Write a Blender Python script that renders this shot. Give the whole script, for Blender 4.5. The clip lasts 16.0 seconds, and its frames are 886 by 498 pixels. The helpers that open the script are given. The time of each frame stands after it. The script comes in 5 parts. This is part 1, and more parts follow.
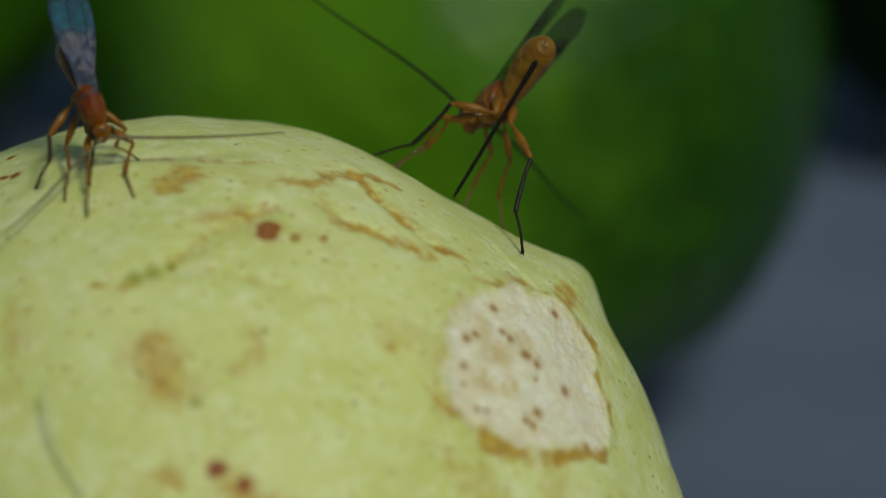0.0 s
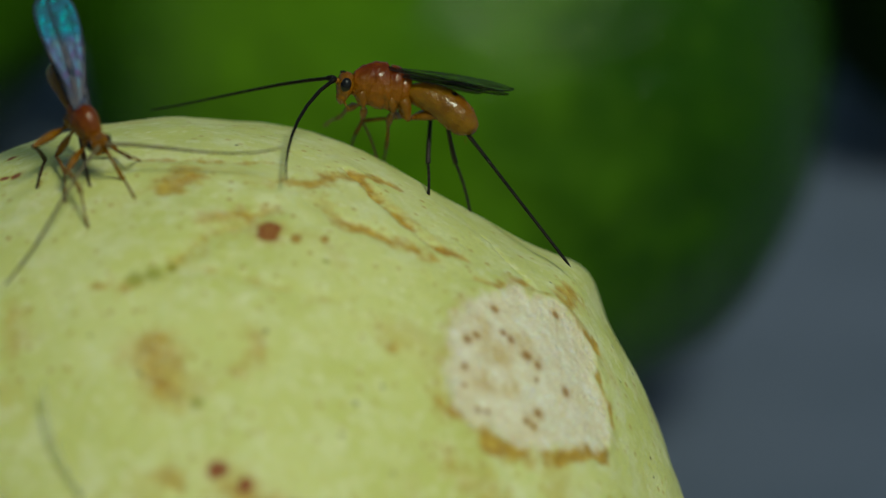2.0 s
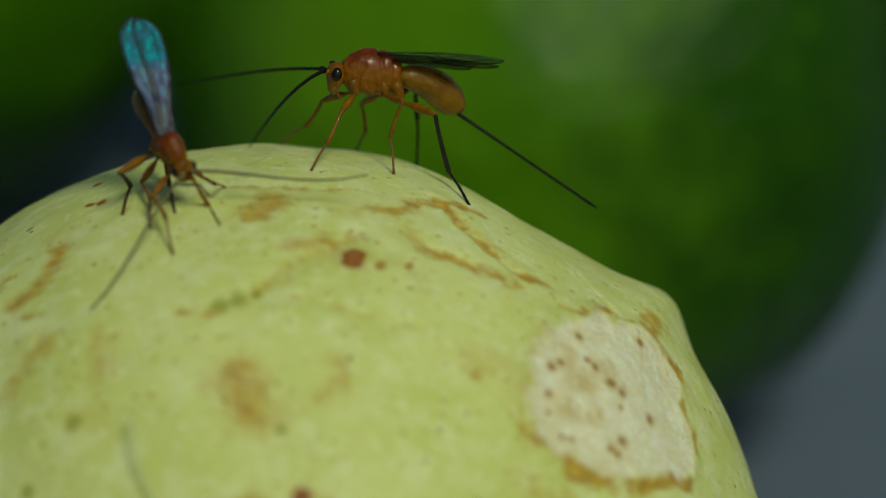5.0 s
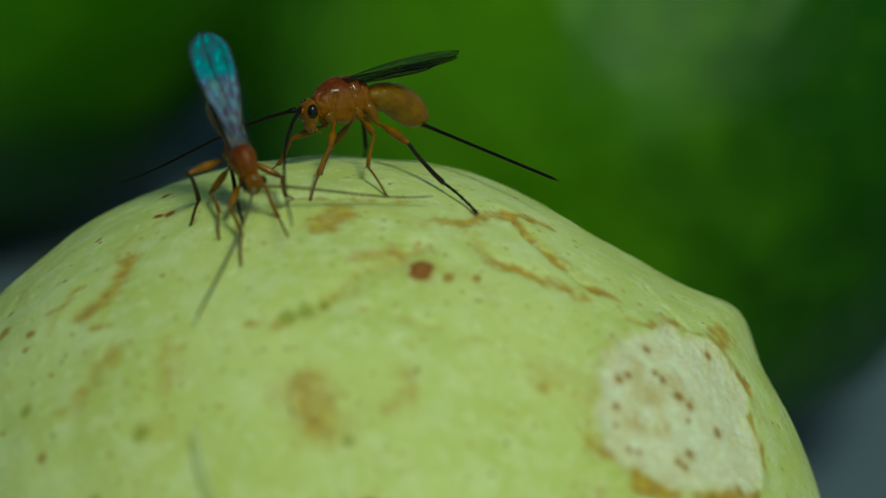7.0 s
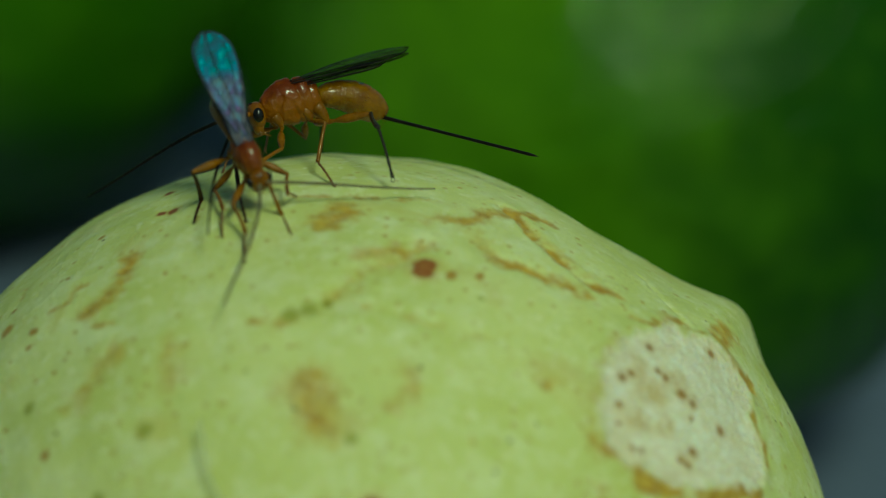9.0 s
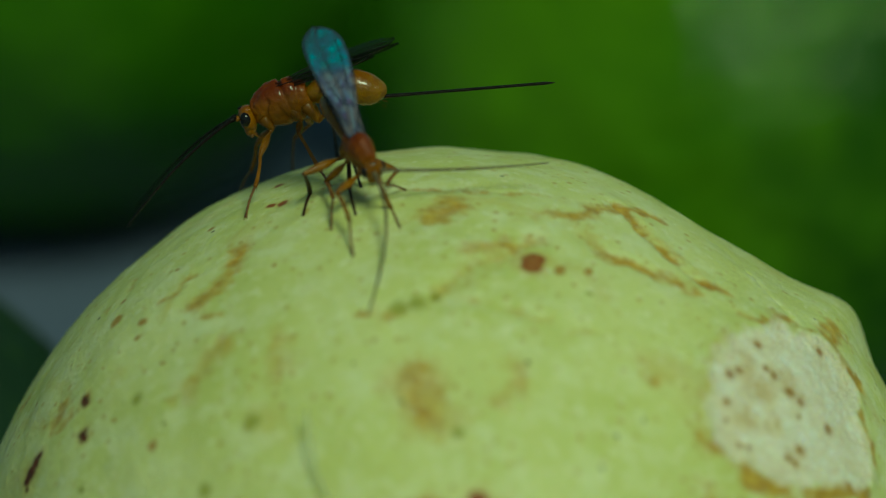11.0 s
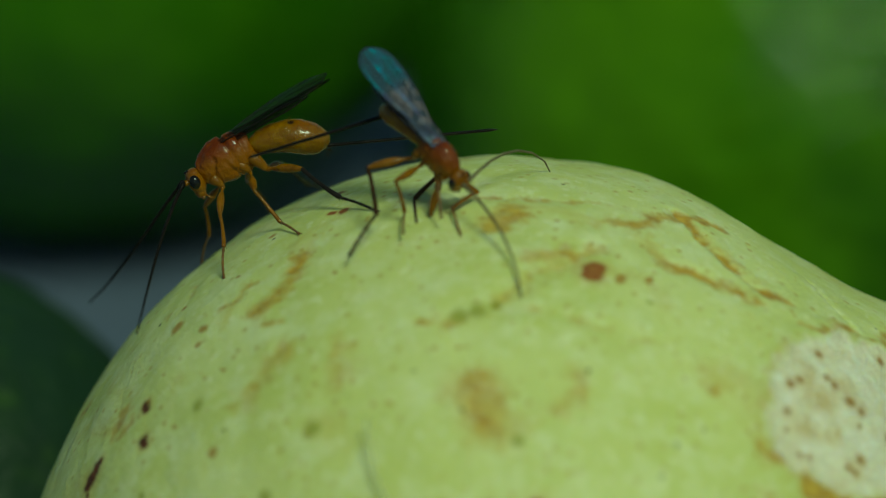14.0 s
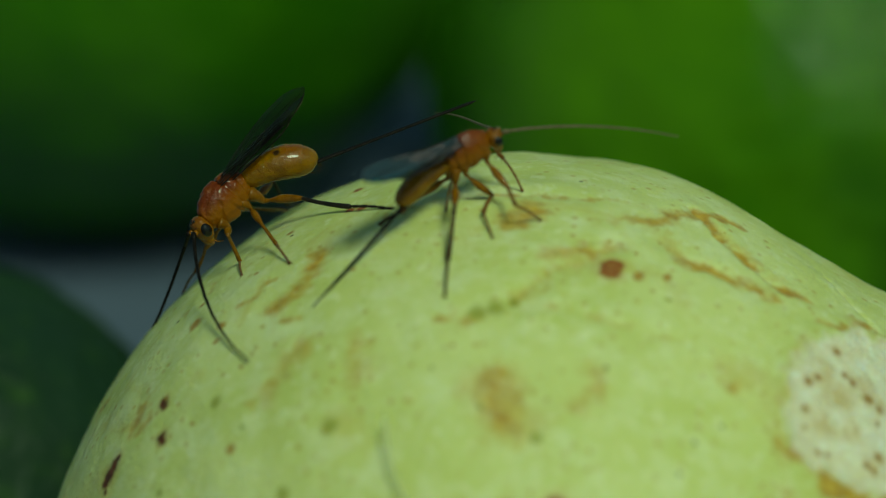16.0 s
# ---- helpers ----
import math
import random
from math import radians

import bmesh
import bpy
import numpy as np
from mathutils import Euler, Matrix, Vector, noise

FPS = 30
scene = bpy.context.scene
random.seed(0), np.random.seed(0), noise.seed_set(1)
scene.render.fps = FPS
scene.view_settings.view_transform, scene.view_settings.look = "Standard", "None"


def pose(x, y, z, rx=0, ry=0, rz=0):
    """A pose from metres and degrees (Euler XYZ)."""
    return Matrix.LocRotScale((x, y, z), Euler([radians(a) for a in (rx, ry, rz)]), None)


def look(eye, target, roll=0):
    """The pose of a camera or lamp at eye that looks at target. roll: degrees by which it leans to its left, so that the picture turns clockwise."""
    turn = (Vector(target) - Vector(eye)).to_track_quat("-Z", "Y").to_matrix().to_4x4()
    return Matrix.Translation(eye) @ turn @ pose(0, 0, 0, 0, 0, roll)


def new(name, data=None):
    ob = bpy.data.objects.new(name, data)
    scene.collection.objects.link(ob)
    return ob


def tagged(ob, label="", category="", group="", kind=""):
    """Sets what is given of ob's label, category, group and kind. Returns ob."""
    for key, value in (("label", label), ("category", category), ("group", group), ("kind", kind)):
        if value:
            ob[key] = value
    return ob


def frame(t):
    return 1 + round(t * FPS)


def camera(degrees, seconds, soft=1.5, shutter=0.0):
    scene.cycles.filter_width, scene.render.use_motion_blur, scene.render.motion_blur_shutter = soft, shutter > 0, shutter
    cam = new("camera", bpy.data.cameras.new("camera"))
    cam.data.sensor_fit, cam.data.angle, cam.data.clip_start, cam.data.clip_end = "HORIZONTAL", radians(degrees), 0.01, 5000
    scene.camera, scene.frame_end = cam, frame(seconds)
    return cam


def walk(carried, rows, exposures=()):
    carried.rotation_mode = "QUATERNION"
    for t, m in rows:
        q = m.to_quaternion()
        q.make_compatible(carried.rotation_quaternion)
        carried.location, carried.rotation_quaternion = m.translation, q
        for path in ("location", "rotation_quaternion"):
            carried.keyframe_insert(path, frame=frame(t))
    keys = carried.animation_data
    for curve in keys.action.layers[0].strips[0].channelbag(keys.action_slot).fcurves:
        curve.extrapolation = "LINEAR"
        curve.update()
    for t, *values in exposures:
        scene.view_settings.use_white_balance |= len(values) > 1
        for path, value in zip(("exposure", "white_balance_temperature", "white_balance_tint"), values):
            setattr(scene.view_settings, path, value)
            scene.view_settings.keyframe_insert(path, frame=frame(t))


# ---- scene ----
MM = 0.001
EYE = Vector((0.00281, -0.10506, 0.07338))
REST = Matrix.Translation(EYE) @ Matrix.Rotation(radians(68), 4, "X")


def aim(yaw, pitch, roll):
    """Camera on its tripod head: turned left, up, and leaned."""
    return REST @ Matrix.Rotation(radians(yaw), 4, "Y") @ Matrix.Rotation(radians(pitch), 4, "X") @ Matrix.Rotation(radians(roll), 4, "Z")


cam = camera(14.0, 16.0, soft=1.05)
cam.data.dof.use_dof = True
cam.data.dof.focus_distance = 0.1145
cam.data.dof.aperture_fstop = 38
TURNS = [
    (0.0, -2.431, -0.653, -0.755), (1.0, -2.424, -0.653, -0.75), (2.0, -2.418, -0.640, -0.74), (2.5, -2.411, -0.651, -0.74),
    (3.0, -2.363, -0.645, -0.735), (3.5, -2.324, -0.625, -0.735), (4.0, -2.173, -0.620, -0.72), (4.5, -2.114, -0.614, -0.68),
    (4.8, -2.035, -0.590, -0.66), (4.9, -1.885, -0.535, -0.65), (5.0, -1.083, -0.194, -0.62), (5.1, -1.0, -0.155, -0.58), (5.2, -0.985, -0.149, -0.55),
    (7.3, 0.04, 0.017, -0.42), (7.5, 0.031, 0.017, -0.42), (8.0, 0.017, 0.016, -0.39), (8.2, -0.008, 0.015, -0.385),
    (10.3, 0.89, -0.102, -0.009), (10.5, 1.195, -0.104, 0.079), (11.0, 1.768, -0.113, 0.237), (11.5, 2.153, -0.112, 0.314),
    (12.0, 2.343, -0.10, 0.375), (12.5, 2.33, -0.096, 0.377), (13.0, 2.296, -0.089, 0.376), (13.5, 2.384, -0.082, 0.372),
    (14.0, 2.733, 0.008, 0.468), (14.5, 3.085, 0.04, 0.545), (15.0, 3.04, -0.003, 0.52), (15.5, 3.011, -0.034, 0.51), (16.0, 3.019, -0.042, 0.53),
]
EXPOSURES = [(0.0, -0.26, 6500, -10), (3.0, -0.25, 6980, -21), (5.2, -0.29, 7350, -26), (7.3, -0.32, 6770, -46), (11.0, -0.35, 6740, -46), (12.2, -0.38, 6740, -46), (12.5, -0.56, 6740, -46), (12.8, -0.40, 6740, -45), (13.1, -0.35, 6740, -44), (13.6, -0.30, 6740, -44), (14.5, -0.26, 6740, -46), (16.0, -0.20, 6740, -46)]
walk(cam, [(t, aim(a, b, c)) for t, a, b, c in TURNS], EXPOSURES)

# ---- light ----
SUN_TURN, SUN_UP = 151, 53
sky = bpy.data.worlds.new("sky")
scene.world = sky
sky.use_nodes = True
sky_tex = sky.node_tree.nodes.new("ShaderNodeTexSky")
sky_tex.sky_type, sky_tex.sun_disc = "NISHITA", False
sky_tex.sun_elevation, sky_tex.sun_rotation = radians(SUN_UP), radians(SUN_TURN)
sky.node_tree.links.new(sky_tex.outputs[0], sky.node_tree.nodes["Background"].inputs[0])
sky.node_tree.nodes["Background"].inputs[1].default_value = 0.048
sun = new("sun", bpy.data.lights.new("sun", "SUN"))
sun.data.energy, sun.data.angle, sun.data.color = 2.2, radians(17), (1.0, 0.94, 0.83)
a, e = radians(SUN_TURN), radians(SUN_UP)
sun.matrix_world = look((math.sin(a) * math.cos(e), math.cos(a) * math.cos(e), math.sin(e)), (0, 0, 0))


# ---- materials ----
class Nodes:
    """Short hand for a node material whose coordinates run in millimetres of the object."""

    def __init__(self, name):
        self.mat = bpy.data.materials.new(name)
        self.mat.use_nodes = True
        self.tree = self.mat.node_tree
        self.bsdf = self.tree.nodes["Principled BSDF"]
        coords = self.tree.nodes.new("ShaderNodeTexCoord")
        self.mm = self.vec("MULTIPLY", coords.outputs["Object"], (1000, 1000, 1000))

    def node(self, kind):
        return self.tree.nodes.new(kind)

    def link(self, value, socket):
        if isinstance(value, bpy.types.NodeSocket):
            self.tree.links.new(value, socket)
        elif isinstance(value, tuple) and len(value) == 3 and socket.type == "RGBA":
            socket.default_value = (*value, 1)
        else:
            socket.default_value = value

    def vec(self, op, a, b):
        n = self.node("ShaderNodeVectorMath")
        n.operation = op
        self.link(a, n.inputs[0])
        self.link(b, n.inputs[1])
        return n.outputs["Value" if op in ("DISTANCE", "DOT_PRODUCT") else "Vector"]

    def calc(self, op, a, b=0.0):
        n = self.node("ShaderNodeMath")
        n.operation = op
        self.link(a, n.inputs[0])
        self.link(b, n.inputs[1])
        return n.outputs[0]

    def ramp(self, value, low, high, to_low=0.0, to_high=1.0):
        n = self.node("ShaderNodeMapRange")
        n.interpolation_type = "SMOOTHSTEP"
        for v, s in zip((value, low, high, to_low, to_high), n.inputs):
            self.link(v, s)
        return n.outputs[0]

    def noise(self, scale, detail=4.0, rough=0.55, warp=0.0, at=None):
        n = self.node("ShaderNodeTexNoise")
        self.link(at or self.mm, n.inputs["Vector"])
        for key, v in (("Scale", scale), ("Detail", detail), ("Roughness", rough), ("Distortion", warp)):
            n.inputs[key].default_value = v
        return n.outputs["Fac"]

    def cells(self, scale):
        n = self.node("ShaderNodeTexVoronoi")
        self.link(self.mm, n.inputs["Vector"])
        n.inputs["Scale"].default_value = scale
        return n.outputs["Distance"]

    def attr(self, name):
        n = self.node("ShaderNodeAttribute")
        n.attribute_name = name
        return n.outputs["Fac"]

    def mix(self, fac, a, b):
        n = self.node("ShaderNodeMix")
        n.data_type = "RGBA"
        self.link(fac, n.inputs[0])
        self.link(a, n.inputs[6])
        self.link(b, n.inputs[7])
        return n.outputs[2]

    def bump(self, height, distance, strength=1.0, normal=None):
        n = self.node("ShaderNodeBump")
        n.inputs["Strength"].default_value = strength
        n.inputs["Distance"].default_value = distance
        self.link(height, n.inputs["Height"])
        if normal:
            self.link(normal, n.inputs["Normal"])
        return n.outputs[0]

    def set(self, **values):
        for key, v in values.items():
            self.link(v, self.bsdf.inputs[key.replace("_", " ")])
        return self.mat


# the ripe guava's own directions: across, up along its crown, and out of its broad side
ACROSS, CROWN, BROAD = Vector((0.99964, 0.02677, 0.0)), Vector((-0.01274, 0.47583, 0.87944)), Vector((0.02354, -0.87913, 0.47600))
FRUIT_AT = Vector((0.0, 0.0, 0.0165))
TURN = Matrix((ACROSS, CROWN, BROAD)).transposed()


def hump(x, centre, width):
    return np.exp(-((x - centre) / width) ** 2)


def fruit_radius(th, ph):
    """Radius in mm of the ripe guava: a ball with a flattened flank, a waist and one hard shoulder."""
    k = hump(ph, 92, 34)
    return (16.4 + 0.4 * hump(th, 125, 30) * hump(ph, 90, 60) - 0.65 * hump(th, 58, 14) * k
            + 0.3 * hump(th, 166, 18) * hump(ph, 85, 40) + 0.68 * hump(th, 41.5, 5) * hump(ph, 90, 24) - 0.45 * hump(th, 18, 16) * k)


def unit(th, ph):
    a, b = np.radians(th), np.radians(ph)
    return np.stack([np.sin(b) * np.cos(a), np.sin(b) * np.sin(a), np.cos(b)], -1)


def on_fruit(th, ph):
    """World place on the ripe guava's skin."""
    return FRUIT_AT + TURN @ Vector(unit(th, ph) * float(fruit_radius(th, ph))) * MM


def on_skin_mm(th, ph):
    return tuple(TURN @ Vector(unit(th, ph) * 16.4))


# round specks on the ripe guava: angle round, angle out, radius in mm
RED_SPECKS = [(80.0, 45.0, 0.34), (80.0, 46.0, 0.34), (112.3, 64.8, 0.2), (113.6, 65.4, 0.14), (85.8, 15.0, 0.28), (73.5, 13.7, 0.24),
              (112.0, 72.0, 0.14)]
DARK_SPECKS = [(146.7, 57.1, 0.17), (147.2, 56.4, 0.12), (150.6, 53.5, 0.18), (151.2, 52.8, 0.16), (155.6, 59.9, 0.17), (156.6, 60.1, 0.26), (157.8, 60.4, 0.30), (158.9, 60.5, 0.22),
               (160.0, 59.8, 0.11)]
BROWN_SPECKS = [(75.7, 45.0, 0.16), (75.7, 45.6, 0.16), (71.7, 46.3, 0.15), (71.7, 46.8, 0.14), (136.9, 63.1, 0.24), (136.4, 56.2, 0.11), (147.1, 42.2, 0.15), (121.3, 67.3, 0.14), (142.4, 57.6, 0.07),
                (136.7, 49.3, 0.09), (147.1, 49.8, 0.08), (134.7, 66.0, 0.12), (127.4, 62.0, 0.07), (116.5, 51.4, 0.09), (134.8, 57.7, 0.18)]
GREEN_SPECKS = [(142.8, 48.4, 0.2), (133.5, 33.5, 0.26), (148.8, 32.9, 0.22), (157.3, 49.1, 0.15), (70.5, 42.9, 0.1), (92.2, 22.3, 0.16), (98.0, 38.6, 0.3), (101, 38.4, 0.3), (95.0, 39.5, 0.2)]
PITS = [(45.8, 51.4, 0.15), (45.7, 44.2, 0.16), (45.2, 45.6, 0.13), (42.6, 49.0, 0.13), (41.2, 49.2, 0.15), (38.0, 49.4, 0.18), (36.0, 49.9, 0.16), (43.1, 40.7, 0.13),
        (30.8, 51.8, 0.18), (30.4, 45.2, 0.16), (39.6, 60.1, 0.15), (30.2, 42.9, 0.12), (29.1, 43.4, 0.11), (34.5, 48.3, 0.08), (36.2, 38.0, 0.10), (35.0, 38.9, 0.09), (40.9, 38.8, 0.08)]
# darker hollows of the scar where the flesh is sunk and moist
HOLLOWS = [(45.3, 47.0, 0.5), (41.3, 45.7, 0.6), (40.2, 50.8, 0.4), (37.6, 50.4, 0.45), (36.1, 44.1, 0.4), (38.9, 41.5, 0.4), (30.0, 44.2, 0.4)]


def ripe_skin():
    n = Nodes("ripe_guava_skin")
    wob = n.node("ShaderNodeTexNoise")
    n.link(n.mm, wob.inputs["Vector"])
    wob.inputs["Scale"].default_value = 2.2
    wob.inputs["Detail"].default_value = 3
    shift = n.vec("MULTIPLY", n.vec("SUBTRACT", wob.outputs["Color"], (0.5, 0.5, 0.5)), (0.34, 0.34, 0.34))
    at = n.vec("ADD", n.vec("MULTIPLY", n.vec("NORMALIZE", n.mm, (0, 0, 0)), (16.4, 16.4, 16.4)), shift)

    round_at = n.vec("ADD", n.vec("MULTIPLY", n.vec("NORMALIZE", n.mm, (0, 0, 0)), (16.4, 16.4, 16.4)), n.vec("MULTIPLY", shift, (0.35, 0.35, 0.35)))

    def specks(rows, soft, at=at):
        total = None
        for th, ph, r in rows:
            s = n.ramp(n.vec("DISTANCE", at, on_skin_mm(th, ph)), r * (1 - soft), r * (1 + soft), 1.0, 0.0)
            total = n.calc("MAXIMUM", total, s) if total else s
        return total

    stain, scar, rim = n.attr("stain"), n.attr("scar"), n.attr("rim")
    big, mid, fine = n.noise(0.16, 3), n.noise(0.9, 5, 0.6), n.noise(5.0, 5, 0.65)
    skin = n.mix(n.ramp(big, 0.35, 0.68), (0.62, 0.635, 0.205), (0.715, 0.715, 0.30))
    skin = n.mix(n.ramp(mid, 0.42, 0.75), skin, (0.77, 0.77, 0.43))
    skin = n.mix(n.calc("MULTIPLY", n.ramp(n.noise(2.4, 4, 0.6), 0.55, 0.70), 0.55), skin, (0.84, 0.825, 0.53))
    glands = n.calc("MULTIPLY", n.ramp(n.cells(1.5), 0.05, 0.20, 1.0, 0.0), n.ramp(n.noise(0.5, 2), 0.45, 0.6))
    skin = n.mix(n.calc("MULTIPLY", glands, 0.26), skin, (0.42, 0.47, 0.06))
    skin = n.mix(n.calc("MULTIPLY", n.ramp(n.noise(0.33, 6, 0.65, 0.6), 0.54, 0.72), 0.50), skin, (0.54, 0.43, 0.09))
    skin = n.mix(n.calc("MULTIPLY", n.ramp(n.noise(1.7, 6, 0.7, 0.5), 0.62, 0.78), 0.45), skin, (0.48, 0.36, 0.08))
    edge = n.ramp(n.calc("ADD", stain, n.calc("MULTIPLY", n.calc("SUBTRACT", n.noise(3.2, 6, 0.70), 0.5), 0.9)), 0.08, 0.80)
    skin = n.mix(n.calc("MULTIPLY", edge, 0.9), skin, n.mix(n.ramp(n.noise(2.2, 5, 0.65), 0.35, 0.68), (0.40, 0.20, 0.018), (0.60, 0.38, 0.05)))
    # oil glands: small golden freckles, denser in the stains
    dots = n.calc("MULTIPLY", n.ramp(n.cells(3.6), 0.10, 0.26, 1.0, 0.0), n.calc("ADD", n.ramp(n.noise(0.8, 3), 0.5, 0.68, 0.0, 0.55), n.ramp(stain, 0.03, 0.4, 0.0, 0.5)))
    skin = n.mix(n.calc("MINIMUM", dots, 0.7), skin, (0.50, 0.37, 0.06))
    skin = n.mix(n.calc("MULTIPLY", specks(GREEN_SPECKS, 0.6), 0.75), skin, (0.30, 0.30, 0.03))
    skin = n.mix(n.calc("MULTIPLY", specks(BROWN_SPECKS, 0.5), 0.85), skin, (0.40, 0.20, 0.03))
    red = specks(RED_SPECKS, 0.3)
    heart = specks([(a, b, r * 0.55) for a, b, r in RED_SPECKS[:2]], 0.6)
    skin = n.mix(n.calc("MULTIPLY", specks([(a, b, r * 1.5) for a, b, r in RED_SPECKS], 0.5), 0.4), skin, (0.50, 0.30, 0.07))
    skin = n.mix(n.calc("MULTIPLY", red, 0.92), skin, (0.25, 0.045, 0.010))
    skin = n.mix(n.calc("MULTIPLY", heart, 0.7), skin, (0.36, 0.16, 0.05))
    skin = n.mix(n.calc("MULTIPLY", specks([(a, b, r * 1.7) for a, b, r in DARK_SPECKS], 0.5), 0.35), skin, (0.40, 0.22, 0.03))
    skin = n.mix(n.calc("MULTIPLY", specks(DARK_SPECKS, 0.35), 0.97), skin, n.mix(n.ramp(n.noise(4.0, 4, 0.6), 0.42, 0.62), (0.055, 0.007, 0.004), (0.15, 0.022, 0.010)))
    pricks = n.calc("MULTIPLY", n.ramp(n.cells(0.8), 0.045, 0.075, 1.0, 0.0), n.ramp(n.noise(0.7, 2), 0.48, 0.53))
    skin = n.mix(n.calc("MULTIPLY", pricks, 0.85), skin, (0.07, 0.045, 0.02))
    freckle = n.calc("MULTIPLY", n.ramp(n.cells(1.9), 0.10, 0.25, 1.0, 0.0), n.ramp(n.noise(0.42, 3), 0.36, 0.58))
    skin = n.mix(n.calc("MULTIPLY", freckle, 0.62), skin, (0.44, 0.29, 0.05))
    # healed wound of bare corky flesh
    cork = n.mix(n.ramp(n.noise(1.3, 6, 0.7), 0.35, 0.7), (0.83, 0.75, 0.55), (0.94, 0.90, 0.79))
    cork = n.mix(n.calc("MULTIPLY", n.ramp(n.noise(0.75, 6, 0.7, 0.5), 0.44, 0.62), 0.35), cork, (0.72, 0.58, 0.32))
    cork = n.mix(n.calc("MULTIPLY", specks(HOLLOWS, 0.7), n.ramp(n.noise(2.2, 5, 0.7), 0.38, 0.60, 0.15, 0.85)), cork, (0.58, 0.42, 0.17))
    cork = n.mix(n.calc("MULTIPLY", n.ramp(n.noise(2.6, 5, 0.7, 0.4), 0.60, 0.74), 0.35), cork, (0.54, 0.36, 0.13))
    cork = n.mix(n.calc("MULTIPLY", n.ramp(n.cells(3.0), 0.34, 0.62), 0.22), cork, (0.66, 0.50, 0.28))
    cork = n.mix(n.calc("MULTIPLY", specks([(a, b, r * 1.5) for a, b, r in PITS], 0.6, round_at), 0.40), cork, (0.50, 0.30, 0.08))
    cork = n.mix(n.calc("MULTIPLY", specks([(a, b, r * 0.88) for a, b, r in PITS], 0.5, round_at), 0.8), cork, (0.31, 0.135, 0.02))
    colour = n.mix(n.calc("MULTIPLY", n.ramp(n.calc("ADD", rim, n.calc("MULTIPLY", n.calc("SUBTRACT", n.noise(2.4, 5, 0.7), 0.5), 0.8)), 0.35, 1.05), n.ramp(n.noise(0.45, 3, 0.6), 0.46, 0.66, 0.04, 0.5)), skin, (0.46, 0.28, 0.045))
    in_scar = n.ramp(n.calc("ADD", scar, n.calc("MULTIPLY", n.calc("SUBTRACT", n.noise(2.2, 6, 0.7), 0.5), 0.9)), 0.18, 0.85)
    colour = n.mix(in_scar, colour, cork)
    crumbs = n.calc("MULTIPLY", n.ramp(n.cells(4.2), 0.0, 0.55, 1.0, 0.0), 1.1)
    rough_flesh = n.calc("MULTIPLY", n.calc("ADD", n.calc("ADD", n.noise(3.2, 5, 0.7), crumbs), n.calc("MULTIPLY", n.noise(9.0, 3), 0.4)), in_scar)
    height = n.calc("ADD", n.calc("MULTIPLY", fine, 0.48), n.calc("MULTIPLY", rough_flesh, 0.34))
    height = n.calc("SUBTRACT", n.calc("ADD", height, n.calc("MULTIPLY", mid, 0.26)), n.calc("MULTIPLY", edge, n.ramp(n.noise(2.5, 4, 0.6), 0.35, 0.65, 0.0, 0.3)))
    return n.set(Base_Color=colour, Roughness=n.ramp(fine, 0.3, 0.7, 0.34, 0.46), Normal=n.bump(height, 0.00013, 0.85),
                 Subsurface_Weight=n.ramp(in_scar, 0.0, 1.0, 0.18, 0.40), Subsurface_Radius=(0.9, 0.7, 0.3), Subsurface_Scale=0.0007, Specular_IOR_Level=0.2)


def green_skin(name, deep, light, seed, shine=0.45, rough=0.22, shaded_side=None):
    """Unripe skin; the last colour puts shade into the skin towards +x."""
    n = Nodes(name)
    at = n.vec("ADD", n.mm, (seed * 31.0, seed * 17.0, 0))
    base = n.mix(n.ramp(n.noise(0.09, 4, 0.6, 0.3, at), 0.3, 0.72), deep, light)
    if shaded_side:
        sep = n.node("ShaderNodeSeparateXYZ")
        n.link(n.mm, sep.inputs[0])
        base = n.mix(n.ramp(n.calc("ADD", sep.outputs["X"], n.ramp(n.noise(0.12, 3), 0.3, 0.7, -5.0, 5.0)), -6.0, 12.0), base, shaded_side)
    base = n.mix(n.calc("MULTIPLY", n.ramp(n.noise(0.7, 5, 0.7, 0, at), 0.5, 0.8), 0.35), base, (0.10, 0.19, 0.01))
    h = n.calc("ADD", n.noise(0.5, 4, 0.6, 0, at), n.calc("MULTIPLY", n.noise(3.0, 4, 0.6, 0, at), 0.25))
    return n.set(Base_Color=base, Roughness=rough, Normal=n.bump(h, 0.0007, 0.5), Specular_IOR_Level=shine)


def table_stuff():
    n = Nodes("pale_tabletop")
    base = n.mix(n.ramp(n.noise(0.05, 5, 0.6), 0.3, 0.7), (0.088, 0.112, 0.178), (0.118, 0.143, 0.225))
    base = n.mix(n.calc("MULTIPLY", n.ramp(n.noise(1.5, 5, 0.7), 0.5, 0.8), 0.3), base, (0.07, 0.09, 0.145))
    return n.set(Base_Color=base, Roughness=0.6, Normal=n.bump(n.noise(2.5, 4), 0.0003, 0.5))


